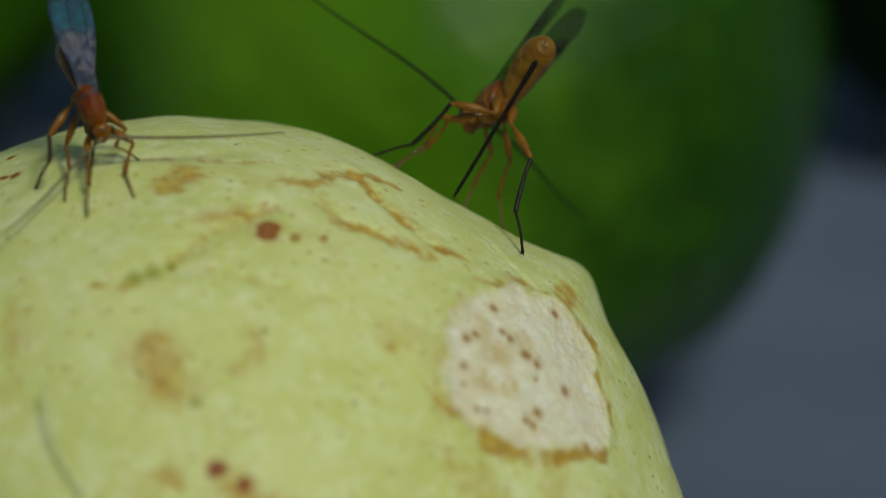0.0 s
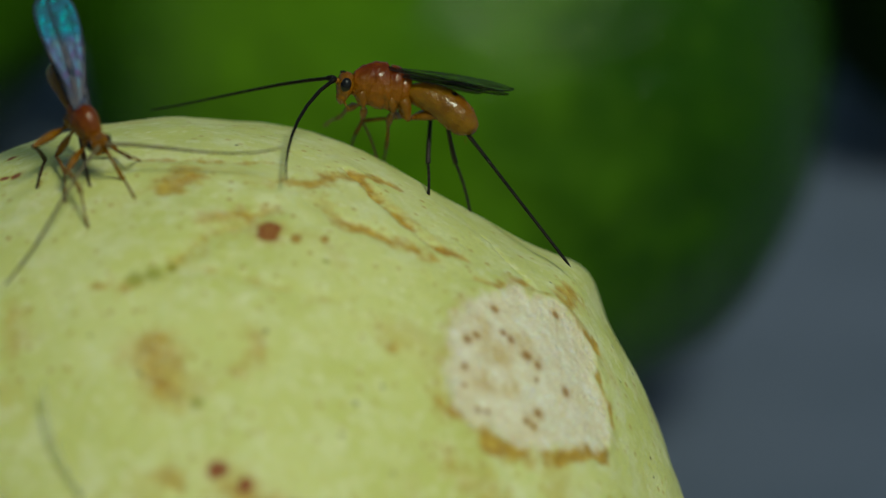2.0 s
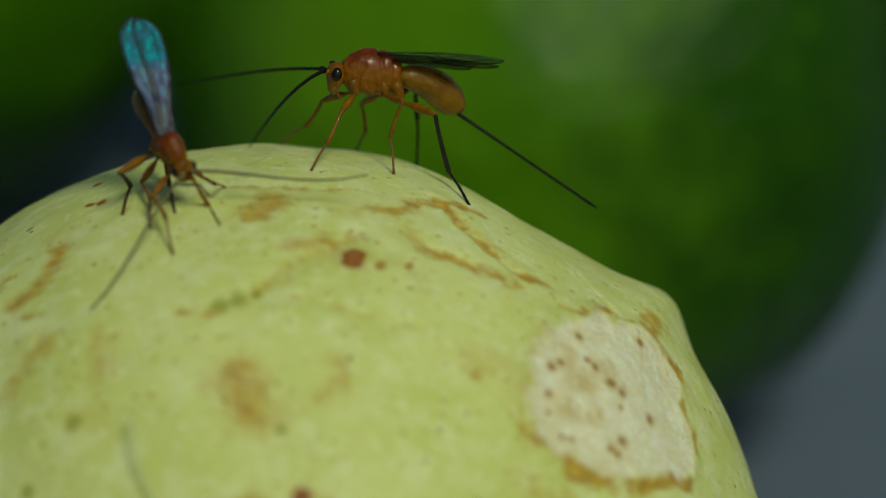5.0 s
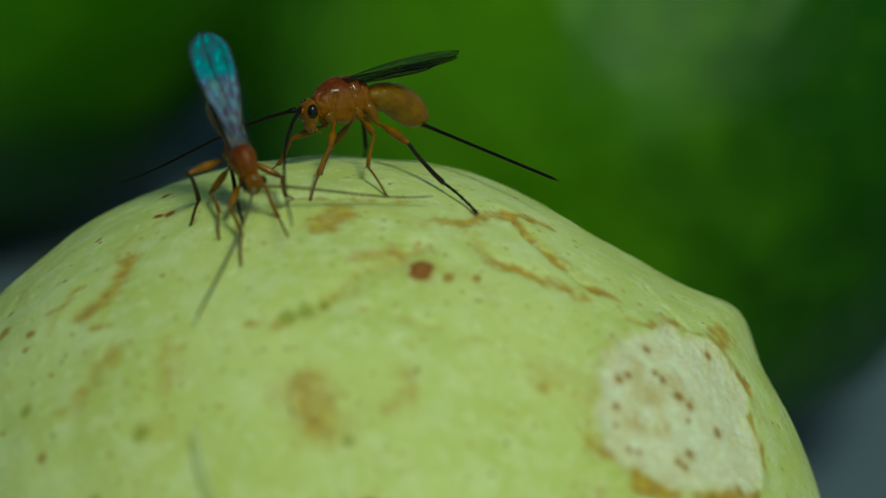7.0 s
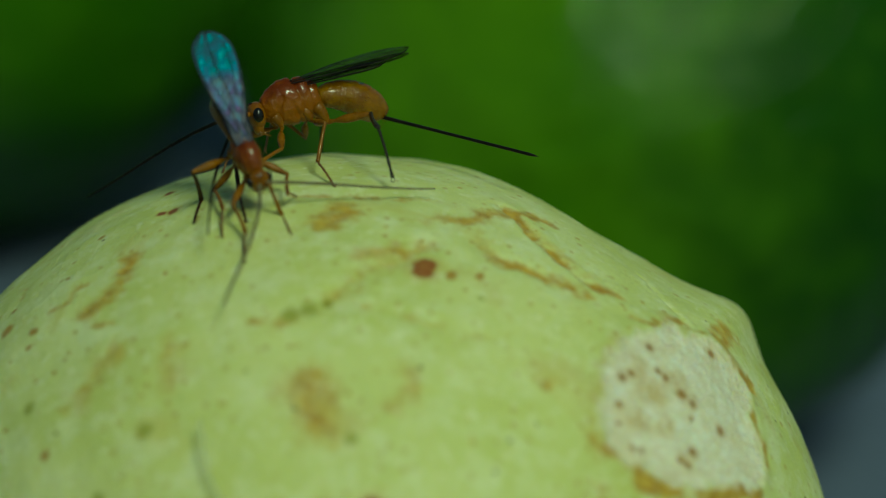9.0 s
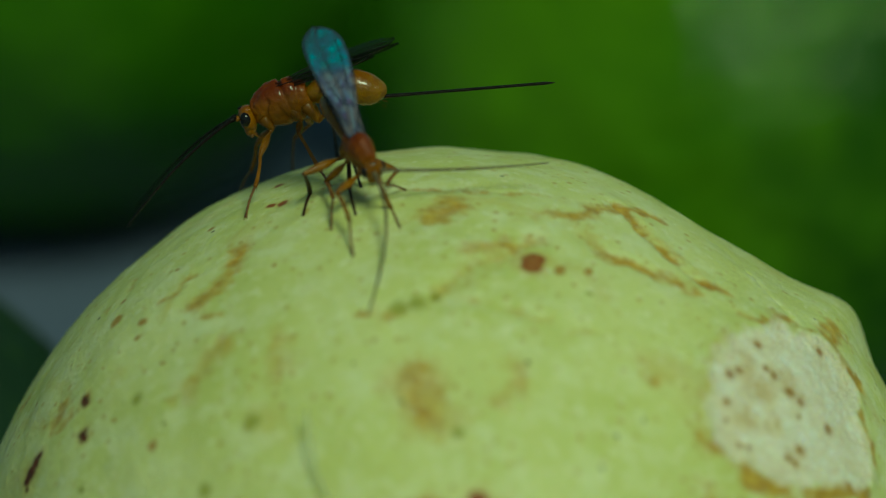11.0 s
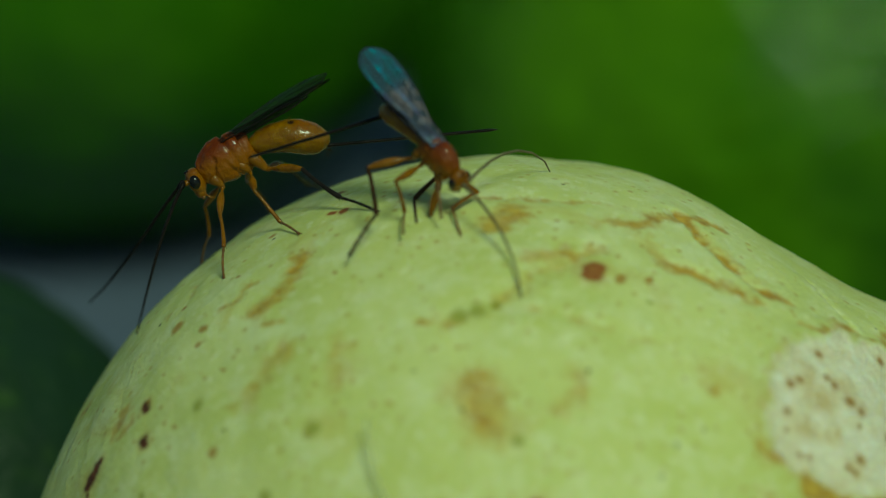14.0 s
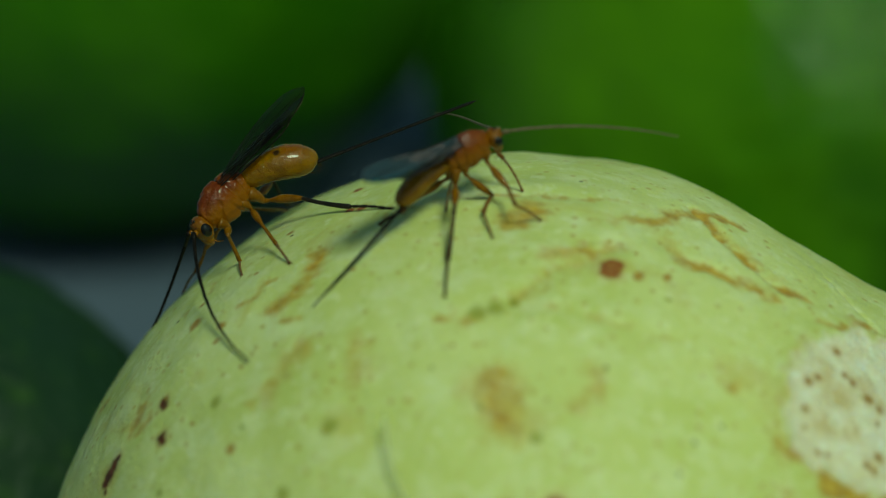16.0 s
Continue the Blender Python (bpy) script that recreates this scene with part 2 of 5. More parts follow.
def chitin(name, low, high, rough=0.24, sss=0.12, grain=9.0, relief=0.00004, coat=0.6, shine=0.5, under=None):
    n = Nodes(name)
    col = n.mix(n.ramp(n.noise(2.0, 4, 0.6), 0.32, 0.7), low, high)
    if under:
        sep = n.node("ShaderNodeSeparateXYZ")
        n.link(n.mm, sep.inputs[0])
        col = n.mix(n.ramp(n.calc("ADD", sep.outputs["Z"], n.calc("MULTIPLY", n.noise(2.5, 3), 0.5)), 0.30, 0.85), under, col)
    return n, n.set(Base_Color=col, Roughness=n.ramp(n.noise(6.0, 3), 0.3, 0.7, rough - 0.05, rough + 0.10), Coat_Weight=coat, Coat_Roughness=0.03, Specular_IOR_Level=shine,
                    Subsurface_Weight=sss, Subsurface_Radius=(1.0, 0.45, 0.12), Subsurface_Scale=0.0003, Normal=n.bump(n.noise(grain, 4, 0.6), relief, 0.7))


def fibre_stuff():
    n = Nodes("pale_fibre")
    col = n.mix(n.noise(2.0, 3), (0.62, 0.62, 0.40), (0.70, 0.70, 0.52))
    return n.set(Base_Color=col, Roughness=0.45, Alpha=0.4, Transmission_Weight=0.4)


M_FIBRE = fibre_stuff()
M_RIPE = ripe_skin()
M_THORAX = chitin("rust_chitin", (0.115, 0.018, 0.001), (0.19, 0.042, 0.001), 0.16, 0.10, 7.0, 0.00008, 0.4, 0.15, under=(0.22, 0.074, 0.002))[1]
M_HEAD = chitin("amber_head_chitin", (0.115, 0.028, 0.001), (0.17, 0.048, 0.002), 0.22, 0.08, 9.0, 0.00004, 0.35, 0.2, under=(0.23, 0.088, 0.004))[1]
M_LEG = chitin("amber_leg_chitin", (0.15, 0.058, 0.003), (0.23, 0.094, 0.005), 0.26, 0.08, 9.0, 0.00004, 0.25, 0.2)[1]
M_BROWN = chitin("brown_antenna_chitin", (0.105, 0.082, 0.045), (0.16, 0.125, 0.07), 0.4, 0.0, 9.0, 0.00004, 0.0, 0.25)[1]
M_DARK = chitin("brown_black_chitin", (0.004, 0.0035, 0.0035), (0.010, 0.007, 0.006), 0.38, 0.0, 9.0, 0.00004, 0.0, 0.12)[1]
M_SHIN = chitin("smoky_shin_chitin", (0.010, 0.008, 0.008), (0.024, 0.017, 0.014), 0.34, 0.0, 9.0, 0.00004, 0.0, 0.2)[1]
M_UMBER = chitin("umber_chitin", (0.028, 0.013, 0.005), (0.06, 0.026, 0.008), 0.38, 0.0, 9.0, 0.00004, 0.0, 0.2)[1]
M_TARSUS = chitin("brown_tarsus_chitin", (0.11, 0.045, 0.008), (0.19, 0.08, 0.012), 0.36, 0.05)[1]
M_EYE = chitin("black_eye", (0.004, 0.004, 0.005), (0.008, 0.007, 0.007), 0.08, 0.0, 40.0, 0.00001, 0.15, 0.3)[1]


def abdomen_stuff():
    n, mat = chitin("honey_abdomen_chitin", (0.17, 0.072, 0.002), (0.25, 0.122, 0.004), 0.14, 0.35, 4.6, 0.00010, 0.4, 0.2)
    col = n.bsdf.inputs["Base Color"].links[0].from_socket
    rows = [(-1.35, 0.24, 0.60), (-1.35, -0.24, 0.60)]
    dark = None
    for p in rows:
        s = n.ramp(n.vec("DISTANCE", n.mm, p), 0.07, 0.15, 1.0, 0.0)
        dark = n.calc("MAXIMUM", dark, s) if dark else s
    sep = n.node("ShaderNodeSeparateXYZ")
    n.link(n.mm, sep.inputs[0])
    rust = n.ramp(sep.outputs["Z"], -0.1, 0.6)
    col = n.mix(n.calc("MULTIPLY", n.ramp(n.noise(1.3, 4, 0.6), 0.45, 0.7), 0.5), col, (0.15, 0.062, 0.006))
    band = n.node("ShaderNodeTexWave")
    band.inputs["Scale"].default_value = 0.82
    band.inputs["Distortion"].default_value = 0.6
    n.link(n.mm, band.inputs["Vector"])
    col = n.mix(n.calc("MULTIPLY", n.ramp(band.outputs["Fac"], 0.8, 1.0), 0.16), col, (0.16, 0.05, 0.004))
    col = n.mix(n.calc("MULTIPLY", n.calc("MULTIPLY", rust, n.ramp(sep.outputs["X"], -1.1, -1.9)), 0.55), col, (0.22, 0.06, 0.006))
    n.set(Base_Color=n.mix(n.calc("MULTIPLY", dark, 0.95), col, (0.02, 0.01, 0.008)))
    return mat


M_ABDOMEN = abdomen_stuff()


def wing_stuff(name, film, clear, smoke_sheen, shine, rough):
    """Wing membrane: film is its thickness in nm at the tip, in the middle and how far it wavers there."""
    n = Nodes(name)
    sep = n.node("ShaderNodeSeparateXYZ")
    n.link(n.mm, sep.inputs[0])
    inner = n.ramp(sep.outputs["X"], -2.6, -2.0)
    patch = n.noise(2.3, 4, 0.6, 0.4)
    n.set(Base_Color=n.mix(n.calc("MULTIPLY", inner, n.ramp(patch, 0.40, 0.62)), smoke_sheen[0], smoke_sheen[1]), Roughness=n.ramp(n.noise(3.0, 3), 0.3, 0.7, rough, rough + 0.16),
          Specular_IOR_Level=shine, IOR=1.55, Normal=n.bump(n.noise(1.1, 2), 0.00012, 0.6))
    along = n.ramp(inner, 0.0, 1.0, film[0], film[1])
    waver = n.calc("MULTIPLY", n.ramp(patch, 0.3, 0.7, -1.0, 1.0), n.ramp(inner, 0.0, 1.0, 12.0, film[2]))
    n.link(n.calc("ADD", along, waver), n.bsdf.inputs["Thin Film Thickness"])
    n.bsdf.inputs["Thin Film IOR"].default_value = 1.42
    see = n.node("ShaderNodeBsdfTransparent")
    see.inputs[0].default_value = (0.93, 0.925, 0.91, 1)
    both = n.node("ShaderNodeMixShader")
    n.link(n.calc("ADD", n.ramp(inner, 0.0, 1.0, clear[0], clear[1]), n.ramp(patch, 0.3, 0.7, -0.08, 0.08)), both.inputs[0])
    n.link(n.bsdf.outputs[0], both.inputs[1])
    n.link(see.outputs[0], both.inputs[2])
    n.link(both.outputs[0], n.tree.nodes["Material Output"].inputs["Surface"])
    return n.mat


M_WING = wing_stuff("smoky_wing_membrane", (330.0, 350.0, 20.0), (0.74, 0.80), ((0.010, 0.009, 0.008), (0.018, 0.016, 0.014)), 0.25, 0.3)
# part of the teal and lilac sheen is put into these base colours
M_SHEEN = wing_stuff("iridescent_wing_membrane", (338.0, 317.0, 26.0), (0.24, 0.50), ((0.045, 0.072, 0.095), (0.24, 0.19, 0.21)), 0.6, 0.32)


# ---- building helpers ----
def part(name, bm, material, parent=None, label="", smooth=True):
    mesh = bpy.data.meshes.new(name)
    bmesh.ops.scale(bm, vec=(MM, MM, MM), verts=bm.verts)
    bmesh.ops.recalc_face_normals(bm, faces=bm.faces)
    bm.to_mesh(mesh)
    bm.free()
    mesh.materials.append(material)
    if smooth:
        mesh.polygons.foreach_set("use_smooth", [True] * len(mesh.polygons))
    ob = new(name, mesh)
    ob.parent = parent
    return tagged(ob, label) if label else ob


def loft(bm, points, radii, segments=14, side=Vector((0, 1, 0))):
    """A closed tube through points; radii are (sideways, upwards) or one number each."""
    points = [Vector(p) for p in points]
    rings = []
    for i, p in enumerate(points):
        way = (points[min(i + 1, len(points) - 1)] - points[max(i - 1, 0)]).normalized()
        y = (side - way * side.dot(way)).normalized()
        z = way.cross(y)
        ry, rz = radii[i] if isinstance(radii[i], tuple) else (radii[i], radii[i])
        rings.append([bm.verts.new(p + y * ry * math.cos(a) + z * rz * math.sin(a)) for a in (2 * math.pi * k / segments for k in range(segments))])
    for r0, r1 in zip(rings, rings[1:]):
        for k in range(segments):
            bm.faces.new((r0[k], r0[(k + 1) % segments], r1[(k + 1) % segments], r1[k]))
    for ring, end in ((rings[0], points[0]), (rings[-1], points[-1])):
        tip = bm.verts.new(end)
        for k in range(segments):
            bm.faces.new((ring[k], ring[(k + 1) % segments], tip))
    return bm


def smooth_line(rows, steps):
    """Catmull-Rom through rows of numbers."""
    rows = [np.array(r, float) for r in rows]
    out = []
    for i in range(len(rows) - 1):
        p0, p1, p2, p3 = rows[max(i - 1, 0)], rows[i], rows[i + 1], rows[min(i + 2, len(rows) - 1)]
        for s in range(steps):
            t = s / steps
            out.append(0.5 * (2 * p1 + (p2 - p0) * t + (2 * p0 - 5 * p1 + 4 * p2 - p3) * t * t + (3 * p1 - p0 - 3 * p2 + p3) * t ** 3))
    return out + [rows[-1]]


def blob(bm, centre, radii, turn=None, detail=(16, 10), dent=0.0, seed=0.0):
    """An egg-shaped lump."""
    m = Matrix.Translation(centre) @ (turn or Matrix.Identity(4)) @ Matrix.Diagonal((*radii, 1))
    made = bmesh.ops.create_uvsphere(bm, u_segments=detail[0], v_segments=detail[1], radius=1.0)["verts"]
    for v in made:
        if dent:
            v.co *= 1 + dent * noise.noise(v.co * 2.3 + Vector((seed, seed, 0)))
        v.co = m @ v.co
    return bm


# ---- the fruit and the table ----
def lathe_mesh(name, th, ph, xyz, material):
    """A closed skin over a grid of angles round and out; xyz in metres."""
    rows, cols = len(ph), len(th)
    idx = np.arange(rows * cols).reshape(rows, cols)
    a, b = idx[:-1], idx[1:]
    quads = np.stack([a, np.roll(a, -1, 1), np.roll(b, -1, 1), b], -1).reshape(-1, 4)
    mesh = bpy.data.meshes.new(name)
    mesh.from_pydata(xyz.reshape(-1, 3).tolist(), [], quads.tolist())
    mesh.materials.append(material)
    mesh.polygons.foreach_set("use_smooth", [True] * len(mesh.polygons))
    mesh.update()
    return mesh


# brown streaks on the skin: width in mm, strength, then points of angle round and angle out
STREAKS = [
    (0.26, 0.72, [(80.2, 54.8), (75.6, 57.6), (71.3, 61.5)]),
    (0.20, 0.90, [(71.8, 63.2), (68.0, 64.8), (65.2, 65.9)]),
    (0.19, 1.00, [(71.6, 63.9), (66.9, 60.7), (62.1, 56.6), (57.6, 55.4), (53.2, 56.6)]),
    (0.30, 0.50, [(66.9, 61.2), (62.3, 58.0), (58.0, 56.6)]),
    (0.30, 0.45, [(74.5, 54.5), (71.0, 52.0)]),
    (0.24, 0.82, [(71.5, 51.8), (69.4, 51.1), (63.8, 51.0), (57.4, 52.1)]),
    (0.28, 0.48, [(94.0, 39.4), (89.9, 42.8), (84.5, 45.7), (79.4, 50.6)]),
    (0.16, 0.60, [(83.5, 47.5), (79.0, 51.2)]),
    (0.20, 0.55, [(108.4, 38.5), (99.8, 37.7)]),
    (0.30, 0.85, [(119.1, 58.4), (121.2, 56.2)]),
    (0.36, 0.60, [(122.4, 54.6), (124.6, 53.3), (127.7, 53.1)]),
    (0.16, 0.55, [(126.9, 59.3), (128.8, 57.7), (131.2, 58.2)]),
    (0.10, 0.60, [(129.1, 50.6), (125.7, 48.6)]),
    (0.55, 0.62, [(100.2, 28.9), (100.4, 25.6), (99.3, 23.5)]),
    (0.46, 0.42, [(106.1, 29.0), (101.0, 28.5)]),
    (0.34, 0.45, [(81.6, 31.0), (79.9, 27.9), (81.2, 26.0)]),
    (0.28, 0.60, [(57.3, 36.9), (54.6, 36.4)]),
    (0.42, 0.66, [(93.9, 52.6), (91.0, 55.6)]),
    (0.13, 0.45, [(130.7, 71.5), (134.7, 66.0), (136.5, 69.0)]),
    (0.18, 0.55, [(149.0, 58.8), (152.4, 58.7)]),
    (0.26, 0.55, [(150.8, 75.9), (151.9, 76.9)]),
    (0.14, 0.40, [(91.0, 38.7), (79.7, 37.2), (66.4, 37.6)]),
    (0.40, 0.45, [(137.2, 43.3), (128.4, 45.4)]),
    (0.40, 0.42, [(124.4, 36.5), (120.6, 40.0)]),
    (0.50, 0.62, [(73.5, 13.0), (60.0, 11.5), (45.0, 13.0)]),
    (0.30, 0.55, [(106.0, 14.5), (102.0, 14.0)]),
    (0.22, 0.85, [(50.6, 53.2), (49.0, 53.9), (47.6, 54.8)]),
    (0.16, 0.75, [(47.3, 56.6), (46.0, 60.2)]),
    (0.14, 0.80, [(43.9, 59.4), (41.4, 62.8), (39.7, 64.2)]),
    (0.36, 0.70, [(40.2, 64.5), (40.1, 68.5)]),
    (0.16, 1.00, [(38.6, 63.0), (35.5, 63.8), (32.8, 64.3)]),
    (0.14, 0.85, [(30.6, 59.9), (26.4, 58.7), (23.6, 57.9)]),
    (0.20, 0.80, [(41.0, 34.9), (36.3, 34.9), (32.1, 37.2)]),
    (0.36, 0.85, [(30.4, 36.6), (27.6, 37.8), (25.3, 39.9)]),
    (0.26, 1.00, [(24.1, 43.8), (22.0, 48.6), (20.9, 53.1)]),
    (0.16, 0.45, [(49.8, 46.5), (48.6, 42.6), (46.6, 38.8)]),
    (0.35, 0.55, [(89.0, 46.5), (84.0, 48.5)]),
    (0.25, 0.60, [(152.0, 60.0), (148.0, 61.5)]),
    (0.15, 0.62, [(97.1, 61.0), (91.9, 59.1), (86.3, 59.7), (79.7, 60.3)]),
    (0.60, 0.40, [(30.0, 31.0), (20.0, 34.0)]),
]
# folds pressed into the skin: depth and width in mm, then points as above
FOLDS = [
    (0.11, 0.24, [(71.6, 63.9), (66.9, 60.7), (62.1, 56.6), (57.6, 55.4)]),
    (0.07, 0.10, [(52.6, 66.8), (50.0, 64.5), (47.4, 63.2), (45.0, 60.8)]),
    (0.08, 0.32, [(73.7, 52.9), (69.4, 51.1), (63.8, 51.0)]),
    (0.07, 0.34, [(94.0, 39.4), (89.9, 42.8), (84.5, 45.7), (79.4, 50.6)]),
    (0.05, 0.26, [(91.0, 38.7), (79.7, 37.2), (66.4, 37.6)]),
    (0.06, 0.40, [(97.1, 61.0), (91.9, 59.1), (86.3, 59.7)]),
]
WOUND = [(49.6, 45.9), (49.1, 51.6), (47.1, 54.1), (45.9, 59.0), (43.6, 58.3), (41.2, 62.0), (38.1, 62.5), (33.2, 63.6), (30.6, 59.1), (26.9, 58.6), (24.0, 56.8),
         (21.6, 53.7), (22.8, 49.2), (24.2, 46.1), (25.0, 42.9), (27.3, 39.5), (31.0, 38.1), (35.0, 36.2), (40.0, 35.5), (44.8, 37.3), (46.9, 40.0), (48.2, 42.8)]


def line_distance(p, a, b):
    ab = b - a
    t = np.clip(((p - a) @ ab) / max(ab @ ab, 1e-9), 0, 1)
    return np.linalg.norm(p - a - t[:, None] * ab, axis=1)


def ripe_guava():
    th = np.linspace(0, 360, 760, endpoint=False) - 150.0
    ph = np.concatenate([np.linspace(0.02, 108, 300), np.linspace(110, 179.98, 50)])
    T, P = np.meshgrid(th, ph)
    flat = unit(T, P).reshape(-1, 3)
    R = fruit_radius((T + 180) % 360 - 180, P).reshape(-1)
    skin = flat * 16.4
    warp = np.array([noise.noise_vector(Vector(q) * 0.8) * 0.42 + noise.noise_vector(Vector(q) * 2.6) * 0.24 for q in skin])
    stain = np.zeros(len(flat))
    for width, strength, points in STREAKS:
        pts = unit(np.array([q[0] for q in points], float), np.array([q[1] for q in points], float)) * 16.4
        far = np.min([line_distance(skin + warp, a, b) for a, b in zip(pts, pts[1:])], axis=0)
        stain = np.maximum(stain, strength * np.exp(-(far / (width * 1.45)) ** 2))
    ring = unit(np.array([q[0] for q in WOUND], float), np.array([q[1] for q in WOUND], float))
    mid = ring.mean(0) / np.linalg.norm(ring.mean(0))
    e1 = np.cross(mid, (0, 0, 1.0))
    e1 /= np.linalg.norm(e1)
    e2 = np.cross(mid, e1)
    front = flat @ mid
    near = np.where(front > 0.8)[0]
    xy = np.stack([flat[near] @ e1, flat[near] @ e2], 1) * 16.4
    poly = np.stack([ring @ e1, ring @ e2], 1) * 16.4
    inside = np.zeros(len(near), bool)
    far = np.full(len(near), 9.0)
    for a, b in zip(poly, np.roll(poly, -1, 0)):
        far = np.minimum(far, line_distance(xy, a, b))
        cross = (a[1] > xy[:, 1]) != (b[1] > xy[:, 1])
        inside ^= cross & (xy[:, 0] < (b[0] - a[0]) * (xy[:, 1] - a[1]) / (b[1] - a[1] + 1e-12) + a[0])
    wobble = np.array([noise.noise(Vector((*q, 0.3)) * 1.6) * 0.22 + noise.noise(Vector((*q, 3.3)) * 5.0) * 0.09 for q in xy])
    depth = np.where(inside, far, -far) + wobble
    scar, rim = np.zeros(len(flat)), np.zeros(len(flat))
    scar[near] = np.clip(0.5 + depth / 0.7, 0, 1)
    rim[near] = np.exp(-((depth + 0.16) / 0.36) ** 2)
    R[near] += -0.10 * np.clip(depth / 0.6, 0, 1) + 0.035 * np.exp(-((depth + 0.1) / 0.3) ** 2)
    grain = np.array([noise.fractal(Vector((*q, 0.0)) * 3.2, 0.7, 2.0, 4) for q in xy])
    R[near] += 0.012 * grain * scar[near]
    for i in range(0, len(flat)):
        if flat[i, 2] > -0.3:
            R[i] += 0.05 * noise.noise(Vector(flat[i]) * 9.0) + 0.025 * noise.noise(Vector(flat[i]) * 22.0) + 0.10 * noise.noise(Vector(flat[i]) * 4.0)
    R -= 0.06 * stain
    for depth, width, points in FOLDS:
        pts = unit(np.array([q[0] for q in points], float), np.array([q[1] for q in points], float)) * 16.4
        far = np.min([line_distance(skin + warp * 0.5, a, b) for a, b in zip(pts, pts[1:])], axis=0)
        R -= depth * (np.exp(-(far / width) ** 2) - 0.18 * np.exp(-((far - 2.2 * width) / (1.1 * width)) ** 2))
    rot = np.array(TURN)
    xyz = (flat * R[:, None]) @ rot.T * MM
    def skin_mesh(name, which):
        mesh = lathe_mesh(name, th, ph, xyz, M_RIPE)
        for key, values in (("stain", stain), ("scar", scar), ("rim", rim)):
            mesh.attributes.new(key, "FLOAT", "POINT").data.foreach_set("value", values.astype(np.float32))
        bm = bmesh.new()
        bm.from_mesh(mesh)
        gone = [f for f in bm.faces if (max(scar[v.index] for v in f.verts) > 0.02) != which]
        bmesh.ops.delete(bm, geom=gone, context="FACES")
        bm.to_mesh(mesh)
        bm.free()
        return mesh

    ob = new("guava", skin_mesh("guava", False))
    ob.location = FRUIT_AT
    wound = new("scar", skin_mesh("scar", True))
    wound.parent = ob
    tagged(wound, "pale cream corky scar with brown pits")
    return tagged(ob, "ripe yellow-green guava with brown streaks and a pale corky scar", "fruit")


def green_guava(place, radius, label, material, seed, squash=(1, 1, 1)):
    """An unripe guava: a slightly ribbed, lumpy ball with the dried calyx crown at one end."""
    th, ph = np.linspace(0, 360, 160, endpoint=False), np.linspace(0.3, 179.7, 90)
    T, P = np.meshgrid(th, ph)
    flat = unit(T, P).reshape(-1, 3)
    tilt = Matrix.Rotation(0.7 + seed, 3, Vector((0.5, 0.6, 0.62)))
    R = np.array([1 + 0.035 * noise.noise(tilt @ Vector(q) * 1.7 + Vector((seed, 0, 0))) + 0.010 * noise.fractal(tilt @ Vector(q) * 5 + Vector((seed, 0, 0)), 0.8, 2.0, 4) for q in flat])
    xyz = flat * R[:, None] * radius * MM * np.array(squash)
    low = xyz[:, 2].min()
    ob = new("green_guava", lathe_mesh("green_guava", th, ph, xyz, material))
    ob.location = (place[0] * MM, place[1] * MM, -low)
    return tagged(ob, label, "fruit", "green guavas on the table")


def box(bm, low, high):
    """A block between two corners, in mm."""
    made = bmesh.ops.create_cube(bm, size=1.0)["verts"]
    for v in made:
        v.co = Vector([(a + b) / 2 + c * (b - a) for a, b, c in zip(low, high, v.co)])
    return bm


def tabletop():
    bm = box(bmesh.new(), (-380, -240, -20), (380, 480, 0))
    bmesh.ops.bevel(bm, geom=bm.edges[:], offset=4, segments=2, affect="EDGES")
    return tagged(part("tabletop", bm, table_stuff(), smooth=False), "pale blue-grey tabletop under the fruit", "table", kind="structure")


FIBRE_AT = [(123.8, 28.9, 0.55), (126.7, 26.4, 0.45), (129.7, 23.8, 0.35), (132.0, 20.9, 0.25), (134.5, 17.7, 0.1)]


def fibre():
    """A fine pale fibre lying on the fruit."""
    bm = bmesh.new()
    rows = smooth_line(FIBRE_AT, 8)
    points = [on_fruit(a, b) / MM + (on_fruit(a, b) - FRUIT_AT).normalized() * (0.05 + h) for a, b, h in rows]
    loft(bm, points, [0.06] * len(points), 6)
    return tagged(part("fibre", bm, M_FIBRE, label="fine pale plant fibre clinging to the guava"), category="fibre")


tabletop()
ripe_guava()
fibre()
# the last green paints shade onto its right side
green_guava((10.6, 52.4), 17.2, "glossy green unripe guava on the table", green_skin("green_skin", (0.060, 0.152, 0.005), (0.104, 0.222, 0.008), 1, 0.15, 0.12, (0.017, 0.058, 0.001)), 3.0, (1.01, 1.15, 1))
DEEP_GREEN = green_skin("deep_green_skin", (0.040, 0.128, 0.003), (0.076, 0.192, 0.005), 2, 0.3, 0.3)
green_guava((-26.6, 83.0), 20.4, "dark green unripe guava on the table", DEEP_GREEN, 8.0, (1.06, 1, 1))
# its shade is put into an even, much darker green
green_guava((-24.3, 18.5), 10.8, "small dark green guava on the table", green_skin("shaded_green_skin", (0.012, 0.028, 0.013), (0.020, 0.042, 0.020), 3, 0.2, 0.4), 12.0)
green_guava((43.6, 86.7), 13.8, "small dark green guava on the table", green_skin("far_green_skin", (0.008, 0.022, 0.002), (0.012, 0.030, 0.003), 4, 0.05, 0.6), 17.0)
# added ball in near-black green that darkens the gap between the large guavas
green_guava((0.5, 87.5), 9.5, "dark filler guava added for the shaded gap behind the others", green_skin("gap_shade_skin", (0.010, 0.034, 0.003), (0.018, 0.052, 0.005), 5, 0.15, 0.5), 23.0)


